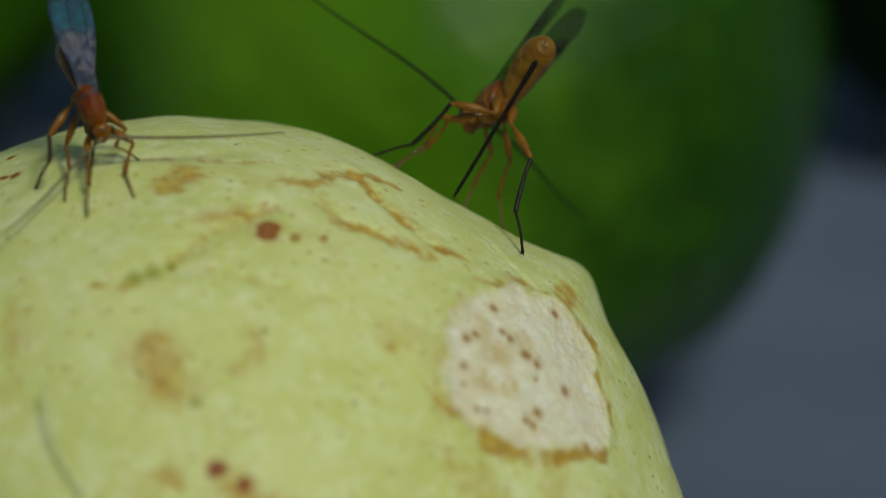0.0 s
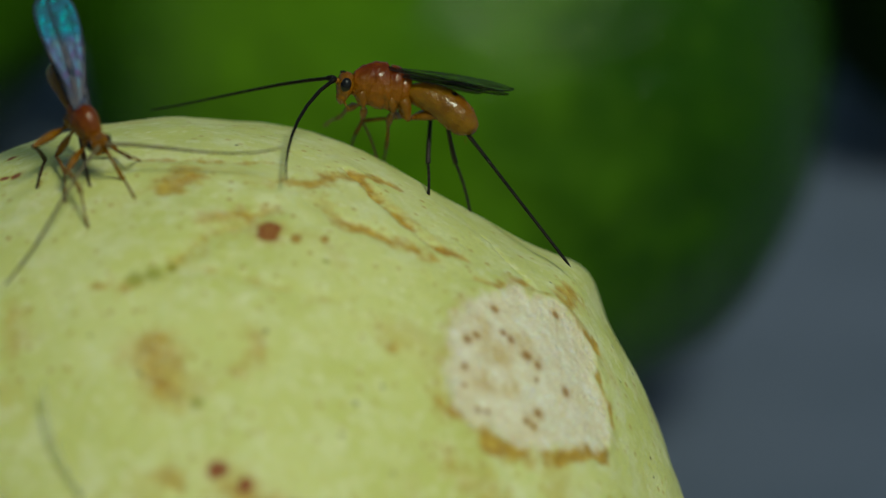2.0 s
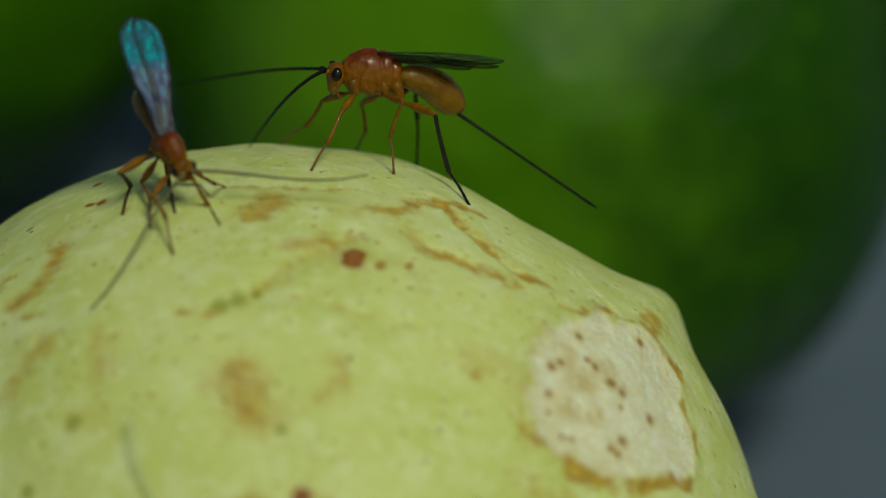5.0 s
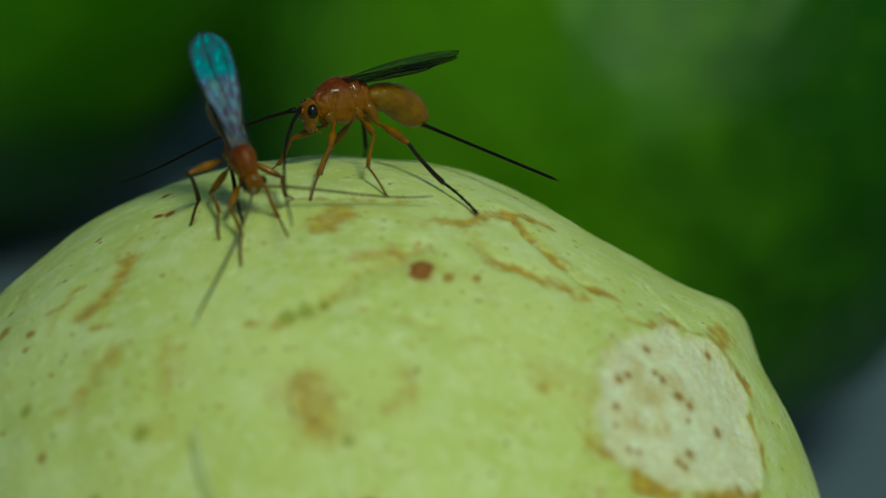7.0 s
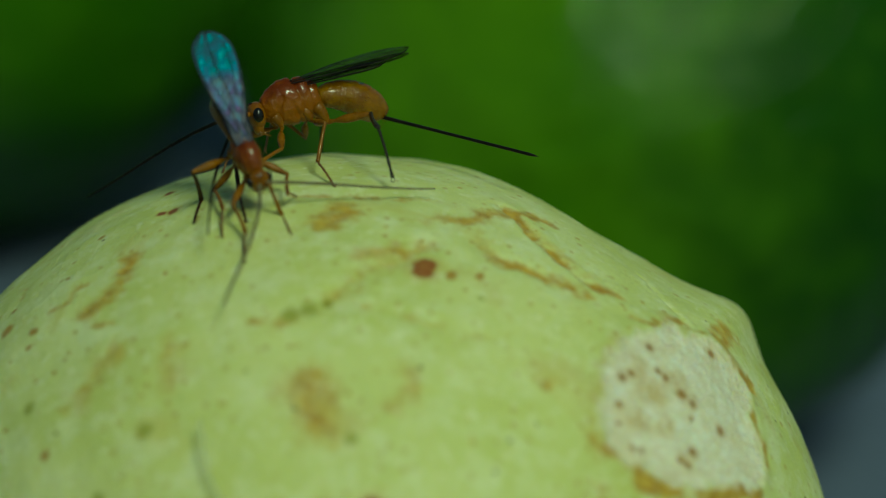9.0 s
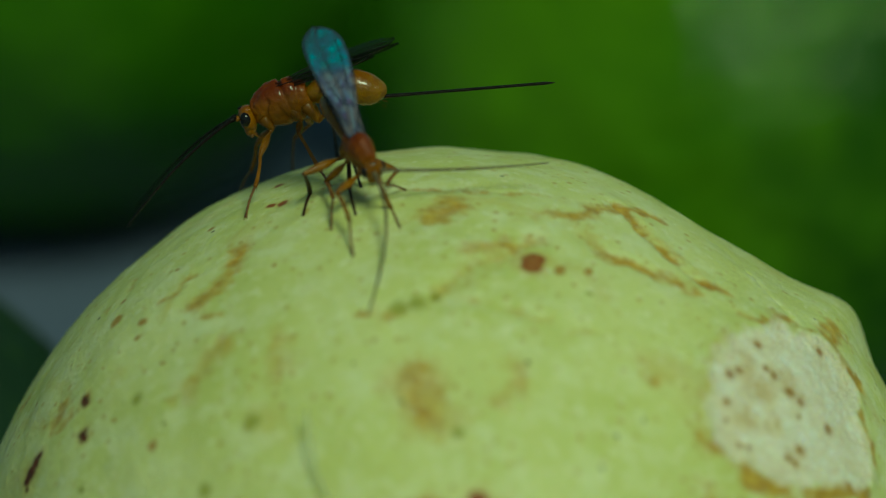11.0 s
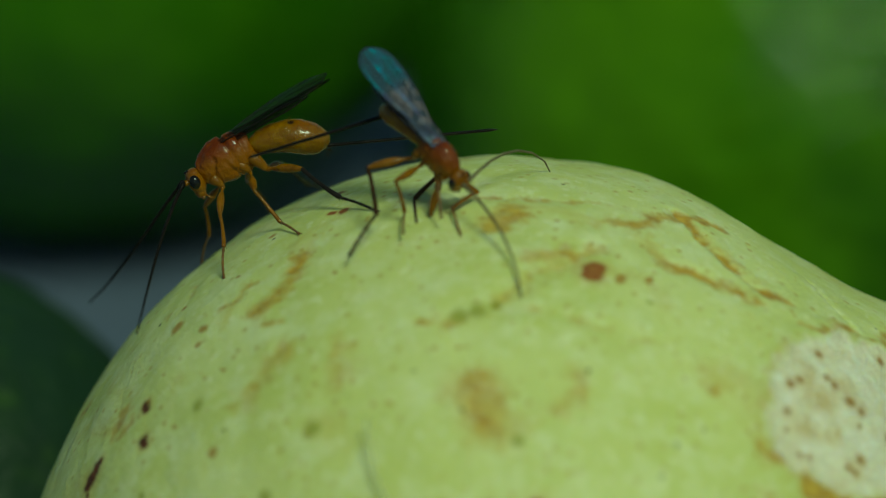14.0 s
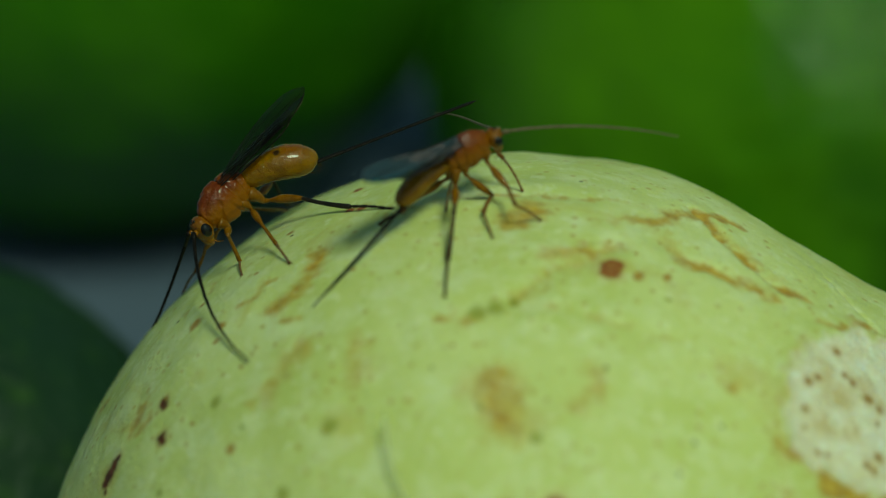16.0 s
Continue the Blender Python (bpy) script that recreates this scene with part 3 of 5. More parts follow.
# ---- the wasps ----
LEGS = {  # hip, lengths of thigh, shin and foot, thickness, all in mm on the left side
    "front": ((0.52, 0.24, -0.60), (1.24, 1.24, 1.28), 0.125),
    "mid": ((-0.46, 0.28, -0.62), (1.34, 1.32, 1.34), 0.12),
    "hind": ((-0.98, 0.28, -0.80), (1.52, 1.95, 1.72), 0.145),
}
ANTENNA, JOINTS = 6.8, 7
STING = 5.7
TIP = Vector((-2.12, 0, -0.40))
NECK, WAIST = Vector((0.95, 0, -0.02)), Vector((-0.95, 0, -0.02))
WING_ROOT = (Vector((-0.05, 0.34, 0.66)), Vector((-0.30, 0.30, 0.56)))


def segment_bm(length, profile, steps=3, bend=0.0, segments=10):
    """A limb piece along +x: profile rows are (share of the length, radius)."""
    bm = bmesh.new()
    rows = smooth_line([(s * length, r, bend * math.sin(math.pi * s)) for s, r in profile], steps)
    return loft(bm, [(x, 0, z) for x, r, z in rows], [max(r, 0.004) for x, r, z in rows], segments)


def wing_bm(length, width, seed):
    """A thin cambered membrane from its root along -x, the chord to the +y side."""
    bm = bmesh.new()
    n, m = 26, 9
    sheets = []
    for side in (0.006, -0.006):
        grid = []
        for i in range(n + 1):
            s = i / n
            lead = 0.06 * width * math.sin(math.pi * s) - 0.40 * width * max(0, (s - 0.78) / 0.22) ** 3.4
            chord = width * (0.16 + 0.84 * math.sin(math.pi * min(1.0, s * 0.64 + 0.02)) ** 0.9) * (1 - max(0, (s - 0.74) / 0.26) ** 4.0 * 0.94)
            row = []
            for k in range(m + 1):
                q = k / m
                z = 0.05 * math.sin(math.pi * q) * length / 4 + 0.018 * math.sin(9 * q + 5 * s + seed) + side
                row.append(bm.verts.new((-s * length, lead - q * chord * 0.94, z)))
            grid.append(row)
        sheets.append(grid)
    top, under = sheets
    for g in sheets:
        for i in range(n):
            for k in range(m):
                bm.faces.new((g[i][k], g[i][k + 1], g[i + 1][k + 1], g[i + 1][k]))
    rim = [(i, 0) for i in range(n + 1)] + [(n, k) for k in range(1, m + 1)] + [(i, m) for i in range(n - 1, -1, -1)] + [(0, k) for k in range(m - 1, 0, -1)]
    for (i, k), (i2, k2) in zip(rim, rim[1:] + rim[:1]):
        bm.faces.new((top[i][k], top[i2][k2], under[i2][k2], under[i][k]))
    return bm


def vein_bm(length, width, kind, thick):
    """Dark veins lying on the membrane, with the thick stigma on the front edge."""
    bm = bmesh.new()

    def at(s, q):
        lead = 0.06 * width * math.sin(math.pi * s) - 0.40 * width * max(0, (s - 0.78) / 0.22) ** 3.4
        chord = width * (0.16 + 0.84 * math.sin(math.pi * min(1.0, s * 0.64 + 0.02)) ** 0.9) * (1 - max(0, (s - 0.74) / 0.26) ** 4.0 * 0.94)
        return (-s * length, lead - q * chord * 0.94, 0.05 * math.sin(math.pi * q) * length / 4)

    runs = [[(0, 0), (0.2, 0.0), (0.5, 0.0), (0.8, 0.0), (0.97, 0.1)], [(0, 0.3), (0.25, 0.3), (0.5, 0.35)], [(0.5, 0.0), (0.52, 0.35), (0.62, 0.5)],
            [(0.25, 0.3), (0.3, 0.62), (0.6, 0.75), (0.85, 0.8)], [(0.62, 0.5), (0.9, 0.45)], [(0.52, 0.35), (0.42, 0.66)], [(0, 0.6), (0.3, 0.85), (0.55, 0.97)],
            [(0.66, 0.0), (0.78, 0.3), (0.97, 0.3)], [(0.97, 0.1), (1.0, 0.5), (0.95, 0.95), (0.7, 1.0), (0.4, 1.0), (0.1, 1.0)]]
    if kind == "hind":
        runs = [runs[0], runs[1], runs[8]]
    for j, run in enumerate(runs):
        rows = smooth_line([at(*q) for q in run], 6)
        r = thick * (0.034 if j == 0 else 0.010 if j == len(runs) - 1 else 0.017)
        loft(bm, rows, [r] * len(rows), 6)
    if kind == "fore":
        rows = smooth_line([at(0.44, 0.02), at(0.52, 0.08), at(0.60, 0.08), at(0.68, 0.02)], 4)
        loft(bm, rows, [(0.03 + 0.11 * math.sin(math.pi * i / (len(rows) - 1)), 0.02) for i in range(len(rows))], 8)
    return bm


def hair_bm(points, lengths, seed):
    """Short stiff bristles."""
    rng = random.Random(seed)
    bm = bmesh.new()
    for p, way in points:
        p, way = Vector(p), Vector(way).normalized()
        tip = p + (way + Vector((rng.uniform(-0.4, 0.4), rng.uniform(-0.4, 0.4), rng.uniform(-0.4, 0.4)))).normalized() * lengths * rng.uniform(0.6, 1.2)
        loft(bm, [p - way * 0.02, (p + tip) / 2, tip], [0.008, 0.006, 0.002], 4)
    return bm


def build_wasp(label, size, legs, feeler, film, veins, broad, hind_stuff, wing_size, slim=1.0):
    """An orange ichneumonoid wasp of about 4.5 mm with a long ovipositor; its origin is the middle of the thorax."""
    root = new("parasitic_wasp")
    root.empty_display_size = 0.002
    tagged(root, label, "wasp", "wasps on the guava")
    w = {"root": root, "size": size, "legs": legs}
    # thorax with shoulder plates, hump and hip bases
    bm = bmesh.new()
    rows = smooth_line([(0.98, 0, -0.10, 0.14, 0.18), (0.86, 0, -0.06, 0.28, 0.38), (0.58, 0, 0.05, 0.43, 0.62), (0.20, 0, 0.12, 0.52, 0.74), (-0.18, 0, 0.10, 0.54, 0.76),
                        (-0.50, 0, 0.02, 0.49, 0.70), (-0.80, 0, -0.08, 0.38, 0.55), (-0.98, 0, -0.10, 0.20, 0.28), (-1.03, 0, -0.10, 0.08, 0.1)], 9)
    loft(bm, [r[:3] for r in rows], [(r[3], r[4]) for r in rows], 56)
    for v in bm.verts:
        x, y, z = v.co.x, abs(v.co.y), v.co.z
        cut = 0.085 * math.exp(-((x + 0.30 - 0.15 * z) / 0.05) ** 2) + 0.08 * math.exp(-((x - 0.52 + 0.5 * z) / 0.055) ** 2) * (z < 0.35) + 0.07 * math.exp(-((x + 0.68) / 0.045) ** 2)
        cut += 0.06 * math.exp(-((x - 0.05 - 0.4 * z) / 0.05) ** 2) * (z < 0.1) + 0.05 * math.exp(-((z + 0.32 - 0.2 * x) / 0.05) ** 2) * (-0.7 < x < 0.35)
        cut += 0.035 * math.exp(-((y - 0.24) / 0.035) ** 2) * (z > 0.25) * (x > -0.2) + 0.04 * math.exp(-((z - 0.12 + 0.3 * x) / 0.045) ** 2) * (-0.5 < x < 0.6)
        swell = 0.05 * math.exp(-((x - 0.22) / 0.2) ** 2 - ((z + 0.35) / 0.22) ** 2) + 0.05 * math.exp(-((x + 0.45) / 0.12) ** 2 - ((z - 0.5) / 0.2) ** 2)
        v.co *= 1 - 1.6 * cut + swell + 0.04 * noise.noise(v.co * 5) + 0.02 * noise.noise(v.co * 14)
    w["thorax"] = part("thorax", bm, M_THORAX, root, "rust-orange pitted thorax")
    # head, turned a little down
    bm = bmesh.new()
    blob(bm, (0.24, 0, -0.02), (0.28, 0.47, 0.44), Matrix.Rotation(-0.12, 4, "Y"), (30, 20))
    blob(bm, (0.31, 0, -0.30), (0.20, 0.30, 0.30), Matrix.Rotation(-0.25, 4, "Y"), (24, 14))
    blob(bm, (0.20, 0, 0.22), (0.26, 0.34, 0.22), None, (20, 12))
    for y in (-1, 1):
        blob(bm, (0.52, 0.13 * y, 0.14), (0.12, 0.09, 0.09), None, (10, 7))
    w["head"] = part("head", bm, M_HEAD, root, "amber head")
    for y in (-1, 1):
        bm = bmesh.new()
        blob(bm, (0.27, 0.375 * y, 0.03), (0.175, 0.145, 0.235), Matrix.Rotation(-0.2, 4, "Y"), (24, 16))
        part("eye", bm, M_EYE, w["head"], "glossy black compound eye")
        bm = bmesh.new()
        loft(bm, [(0.32, 0.16 * y, -0.50), (0.37, 0.10 * y, -0.58), (0.36, 0.02 * y, -0.63)], [0.08, 0.06, 0.02], 8)
        part("mandible", bm, M_TARSUS, w["head"], "brown jaw")
        bm = bmesh.new()
        loft(bm, [(0.26, 0.12 * y, -0.50), (0.20, 0.16 * y, -0.66), (0.06, 0.18 * y, -0.78)], [0.025, 0.02, 0.01], 6)
        part("palp", bm, M_LEG, w["head"])
    for x, y in ((0.28, 0.09), (0.28, -0.09), (0.36, 0)):
        bm = bmesh.new()
        blob(bm, (x, y, 0.42), (0.05, 0.05, 0.04), None, (8, 6))
        part("ocellus", bm, M_EYE, w["head"])
    # abdomen with overlapping plates
    bm = bmesh.new()
    keys = [(0.14, 0.0, 0.10), (0.05, 0.01, 0.24), (-0.12, 0.07, 0.34), (-0.47, 0.15, 0.43), (-0.95, 0.16, 0.50), (-1.42, 0.07, 0.54), (-1.82, -0.10, 0.515), (-2.09, -0.27, 0.43), (-2.23, -0.40, 0.30), (-2.29, -0.48, 0.09)]
    rows = smooth_line(keys, 12)
    loft(bm, [(x, 0, z) for x, z, r in rows], [(r * 1.08, r * (1.01 + 0.05 * ((-x * 2.6) % 1.0))) for x, z, r in rows], 36)
    w["abdomen"] = part("abdomen", bm, M_ABDOMEN, root, "shiny honey-orange abdomen with small black spots")
    rng = random.Random(5)
    spots = []
    for i in range(46):
        a, x = rng.uniform(0, 2 * math.pi), rng.uniform(-2.42, -1.2)
        near = min(rows, key=lambda r: abs(r[0] - x))
        spots.append(((x, near[2] * 1.06 * math.cos(a), near[1] + near[2] * math.sin(a)), (-0.8, math.cos(a), math.sin(a))))
    part("bristle_fringe", hair_bm(spots, 0.15, 4), M_LEG, w["abdomen"])
    # ovipositor
    bm = bmesh.new()
    rows = smooth_line([(0, 0.07), (0.04, 0.065), (0.3, 0.052), (0.85, 0.050), (0.95, 0.048), (1.0, 0.006)], 4)
    loft(bm, [(s * STING, 0, 0) for s, r in rows], [(r * (1.7 - 0.5 * s), r) for s, r in rows], 10)
    w["sting"] = part("ovipositor", bm, M_DARK, root, "long black ovipositor")
    # limbs
    for kind, (hip, lengths, thick) in LEGS.items():
        for side in ("left", "right"):
            y = 1 if side == "left" else -1
            bm = bmesh.new()
            rise = 0.62 if kind == "hind" else 0.40
            top = (hip[0] + 0.42 * rise, hip[1] * y * 0.9, hip[2] + rise)
            loft(bm, smooth_line([top, ((top[0] + hip[0]) / 2 - 0.02, hip[1] * y * 1.15, hip[2] + rise * 0.5), (hip[0], hip[1] * y, hip[2] - 0.03)], 4),
                 [thick * k for k in (1.3, 1.55, 1.5, 1.35, 1.2, 1.05, 0.9, 0.7, 0.4)], 12)
            part("coxa", bm, M_LEG, root)
            shin = hind_stuff if kind == "hind" else M_LEG
            foot = hind_stuff if kind == "hind" else M_TARSUS
            bm = segment_bm(lengths[0], [(0, 0.6 * thick), (0.10, 0.5 * thick), (0.18, 0.42 * thick), (0.45, thick), (0.75, 0.9 * thick), (0.95, 0.55 * thick), (1, 0.46 * thick)], 4, 0.03, 12)
            leg = part(kind + "_leg", bm, M_LEG, root)
            bm = segment_bm(lengths[1], [(0, 0.46 * thick), (0.05, 0.48 * thick), (0.3, 0.46 * thick), (0.75, 0.55 * thick), (0.96, 0.58 * thick), (1, 0.42 * thick)], 4, -0.05, 10)
            for q in ((0.03, -0.03), (-0.03, -0.04)):
                loft(bm, [(lengths[1] * 0.97, q[0], q[1]), (lengths[1] * 0.97 + 0.14, q[0] * 2.4, q[1] * 2.2)], [0.014, 0.004], 5)
            tibia = part("tibia", bm, shin, leg)
            rows, step = [], 1 / 5
            for i in range(5):
                rows += [(i * step + 0.004, 0.24 * thick), (i * step + 0.03, 0.30 * thick), (i * step + step * 0.8, 0.36 * thick), (i * step + step * 0.97, 0.28 * thick)]
            rows[-2:] = [(0.94, 0.40 * thick), (0.99, 0.42 * thick)]
            bm = segment_bm(lengths[2], rows, 2, 0.05, 8)
            for y in (-1, 1):
                loft(bm, [(lengths[2] * 0.98, 0.03 * y, 0), (lengths[2] + 0.05, 0.06 * y, -0.01), (lengths[2] + 0.06, 0.065 * y, -0.05)], [0.016, 0.012, 0.003], 5)
            tarsus = part("tarsus", bm, foot, leg)
            w[kind + side] = (leg, tibia, tarsus)
    for side, y in (("left", 1), ("right", -1)):
        pieces = []
        for k in range(JOINTS):
            thin = lambda s: 0.060 - 0.036 * ((k + s) / JOINTS) ** 1.3
            rows = [(i / 14, thin(i / 14) + 0.006 * (i % 2)) for i in range(15)]
            if k == 0:
                rows = [(0, 0.08), (0.10, 0.10), (0.26, 0.085), (0.30, 0.05)] + [q for q in rows if q[0] > 0.34]
            pieces.append(part("antenna" if k == 0 else "antenna_joint", segment_bm(ANTENNA / JOINTS * 1.01, rows, 1, 0.0, 8), feeler, pieces[0] if k else root, "" if k else "thin dark antenna"))
        w["antenna" + side] = pieces
        mirror = Matrix.Diagonal((1, y, 1, 1))
        wings = []
        for kind, length, width in (("fore", 4.25, 1.30 * broad), ("hind", 3.1, 0.80 * broad)):
            bm = wing_bm(length, width, 2.0 + y)
            bmesh.ops.transform(bm, matrix=mirror, verts=bm.verts)
            wing = part(kind + "wing", bm, film, root, "smoky translucent wing with dark veins")
            bm = vein_bm(length, width, kind, veins)
            bmesh.ops.transform(bm, matrix=mirror, verts=bm.verts)
            part("venation", bm, M_DARK, wing)
            wings.append(wing)
        w["wings" + side] = wings
    limbs = {o for kind in LEGS for side in ("left", "right") for o in w[kind + side]}
    for o in root.children_recursive:
        o.data.transform(Matrix.Scale(legs if o in limbs else wing_size if "wing" in o.name or "venation" in o.name else size, 4))
    for o in (w["abdomen"], *w["abdomen"].children):
        o.data.transform(Matrix.Diagonal((1, slim, slim, 1)))
    return w


# ---- how the wasps move: everything in mm and degrees of the ripe guava's own directions ----
def glide(rows, t):
    """Values at t, easing from row to row without overshoot."""
    ts = [r[0] for r in rows]
    if t <= ts[0]:
        return np.array(rows[0][1:], float)
    if t >= ts[-1]:
        return np.array(rows[-1][1:], float)
    i = max(k for k in range(len(rows) - 1) if ts[k] <= t)
    v = [np.array(r[1:], float) for r in rows]

    def slope(k):
        if k == 0 or k == len(rows) - 1:
            return np.zeros_like(v[0])
        a, b = (v[k] - v[k - 1]) / (ts[k] - ts[k - 1]), (v[k + 1] - v[k]) / (ts[k + 1] - ts[k])
        with np.errstate(divide="ignore", invalid="ignore"):
            return np.where(a * b > 0, 2 * a * b / (a + b), 0.0)

    h = ts[i + 1] - ts[i]
    s = (t - ts[i]) / h
    return ((2 * s ** 3 - 3 * s ** 2 + 1) * v[i] + (s ** 3 - 2 * s ** 2 + s) * h * slope(i)
            + (-2 * s ** 3 + 3 * s ** 2) * v[i + 1] + (s ** 3 - s ** 2) * h * slope(i + 1))


def bearing(beta, alpha):
    """A direction: beta round the broad side from ACROSS, alpha out of it."""
    b, a = radians(beta), radians(alpha)
    return TURN @ Vector((math.cos(a) * math.cos(b), math.cos(a) * math.sin(b), math.sin(a)))


def frame_of(place, way, up, back=False):
    """A rigid pose at place with +x (or -x) along way and +z near up."""
    x = -way.normalized() if back else way.normalized()
    y = up.cross(x).normalized()
    z = x.cross(y)
    m = Matrix((x, y, z)).transposed().to_4x4()
    m.translation = place
    return m


def foot_at(holds, t, group):
    """Where a foot stands or swings: holds are (from, to, angle round, angle out)."""
    for a in holds:
        if a[0] <= t <= a[1]:
            return on_fruit(a[2], a[3])
    for a, b in zip(holds, holds[1:]):
        if a[1] < t < b[0]:
            n = max(1, round((b[0] - a[1]) / 0.34))
            c = (t - a[1]) / (b[0] - a[1]) * n
            i = int(c)
            s = min(1, max(0, (c - i) * 2 - (group if n > 1 else 0)))
            ease = s * s * (3 - 2 * s)
            q = (i + ease) / n
            th, ph = a[2] + (b[2] - a[2]) * q, a[3] + (b[3] - a[3]) * q
            p = on_fruit(th, ph)
            return p + (p - FRUIT_AT).normalized() * 0.45 * MM * math.sin(math.pi * s)
    return on_fruit(holds[-1][2], holds[-1][3])


def bend_leg(hip, foot, lengths, pole, rise, mm):
    """Knee and ankle for a thigh, shin and foot of these lengths; rise points from the foot to the ankle."""
    l1, l2, l3 = (v * mm for v in lengths)
    ankle = foot + rise * l3
    d = ankle - hip
    if d.length > (l1 + l2) * 0.995:
        ankle = foot + (hip - foot).normalized() * l3
        d = ankle - hip
        if d.length > (l1 + l2) * 0.995:
            ankle = hip + d.normalized() * (l1 + l2) * 0.995
            d = ankle - hip
    along = d.normalized()
    s = (l1 * l1 - l2 * l2 + d.length_squared) / (2 * d.length)
    h = math.sqrt(max(l1 * l1 - s * s, 0.0))
    side = (pole - along * pole.dot(along)).normalized()
    return hip + along * s + side * h, ankle


def move_wasp(w, plan, times):
    rows = {}
    mm, leg_mm = MM * w["size"], MM * w["legs"]

    def key(ob, t, m):
        rows.setdefault(ob, []).append((t, m))

    w["head"].matrix_basis = Matrix.Translation(NECK * mm) @ Matrix.Rotation(radians(8), 4, "Y")
    for t in times:
        u, v, wd, beta, alpha, lean = glide(plan["body"], t)
        place = FRUIT_AT + TURN @ Vector((u, v, wd)) * MM
        normal = (place - FRUIT_AT).normalized()
        way = bearing(beta, alpha)
        up = (Matrix.Rotation(radians(lean), 3, way) @ (normal - way * normal.dot(way))).normalized()
        body = frame_of(place, way, up)
        inv = body.inverted()
        key(w["root"], t, body)
        # abdomen and ovipositor
        b, a = glide(plan["abdomen"], t)
        belly = frame_of(body @ (WAIST * mm), bearing(b, a), up, True)
        key(w["abdomen"], t, inv @ belly)
        b, a = glide(plan["sting"], t)
        key(w["sting"], t, inv @ frame_of(belly @ (TIP * mm), bearing(b, a), up))
        # wings
        b, a, splay, split, roof = glide(plan["wings"], t)
        for side, y in (("left", 1), ("right", -1)):
            for k, wing in enumerate(w["wings" + side]):
                root = Vector((WING_ROOT[k].x, WING_ROOT[k].y * y, WING_ROOT[k].z + 0.02 * y - 0.05 * k)) * mm
                m = frame_of(body @ root, bearing(b + split * y, a), up, True) @ Matrix.Rotation(radians(-y * (splay + 4 * k)), 4, "Z") @ Matrix.Rotation(radians(-y * roof), 4, "X")
                key(wing, t, inv @ m)
        # antennae
        for side, y in (("left", 1), ("right", -1)):
            b1, a1, b2, a2, bow = glide(plan["antenna_" + side], t)
            place = body @ ((NECK + Vector((0.60, 0.13 * y, 0.13))) * mm)
            for k, joint in enumerate(w["antenna" + side]):
                s = k / (JOINTS - 1)
                go = bearing(b1 + (b2 - b1) * s + bow * 4 * s * (1 - s), a1 + (a2 - a1) * s)
                m = frame_of(place, go, BROAD.cross(go))
                if k == 0:
                    base = m
                key(joint, t, inv @ m if k == 0 else base.inverted() @ m)
                place = place + go * ANTENNA / JOINTS * mm
        # legs
        for j, (kind, (hip, lengths, _)) in enumerate(LEGS.items()):
            for side, y in (("left", 1), ("right", -1)):
                foot = foot_at(plan["feet"][kind + side], t, (j + (y < 0)) % 2)
                out = (foot - FRUIT_AT).normalized()
                h = body @ (Vector((hip[0], hip[1] * y, hip[2])) * mm)
                b1, a1, b2, a2 = glide(plan["bends"][kind + side], t)
                pole, rise = bearing(b1, a1), bearing(b2, a2)
                k, ankle = bend_leg(h, foot, lengths, pole, rise, leg_mm)
                thigh, shin, tarsus = w[kind + side]
                mt = frame_of(h, k - h, pole)
                inv_t = mt.inverted()
                key(thigh, t, inv @ mt)
                key(shin, t, inv_t @ frame_of(k, ankle - k, pole))
                key(tarsus, t, inv_t @ frame_of(ankle, foot - ankle, out))
    for ob, r in rows.items():
        walk(ob, r)


def times_for(stretches):
    """A row every half second, and every tenth within the lively stretches."""
    out = {round(k * 0.5, 2) for k in range(33)}
    for a, b in stretches:
        out |= {round(a + k * 0.1, 2) for k in range(int(round((b - a) * 10)) + 1)}
    return sorted(out)


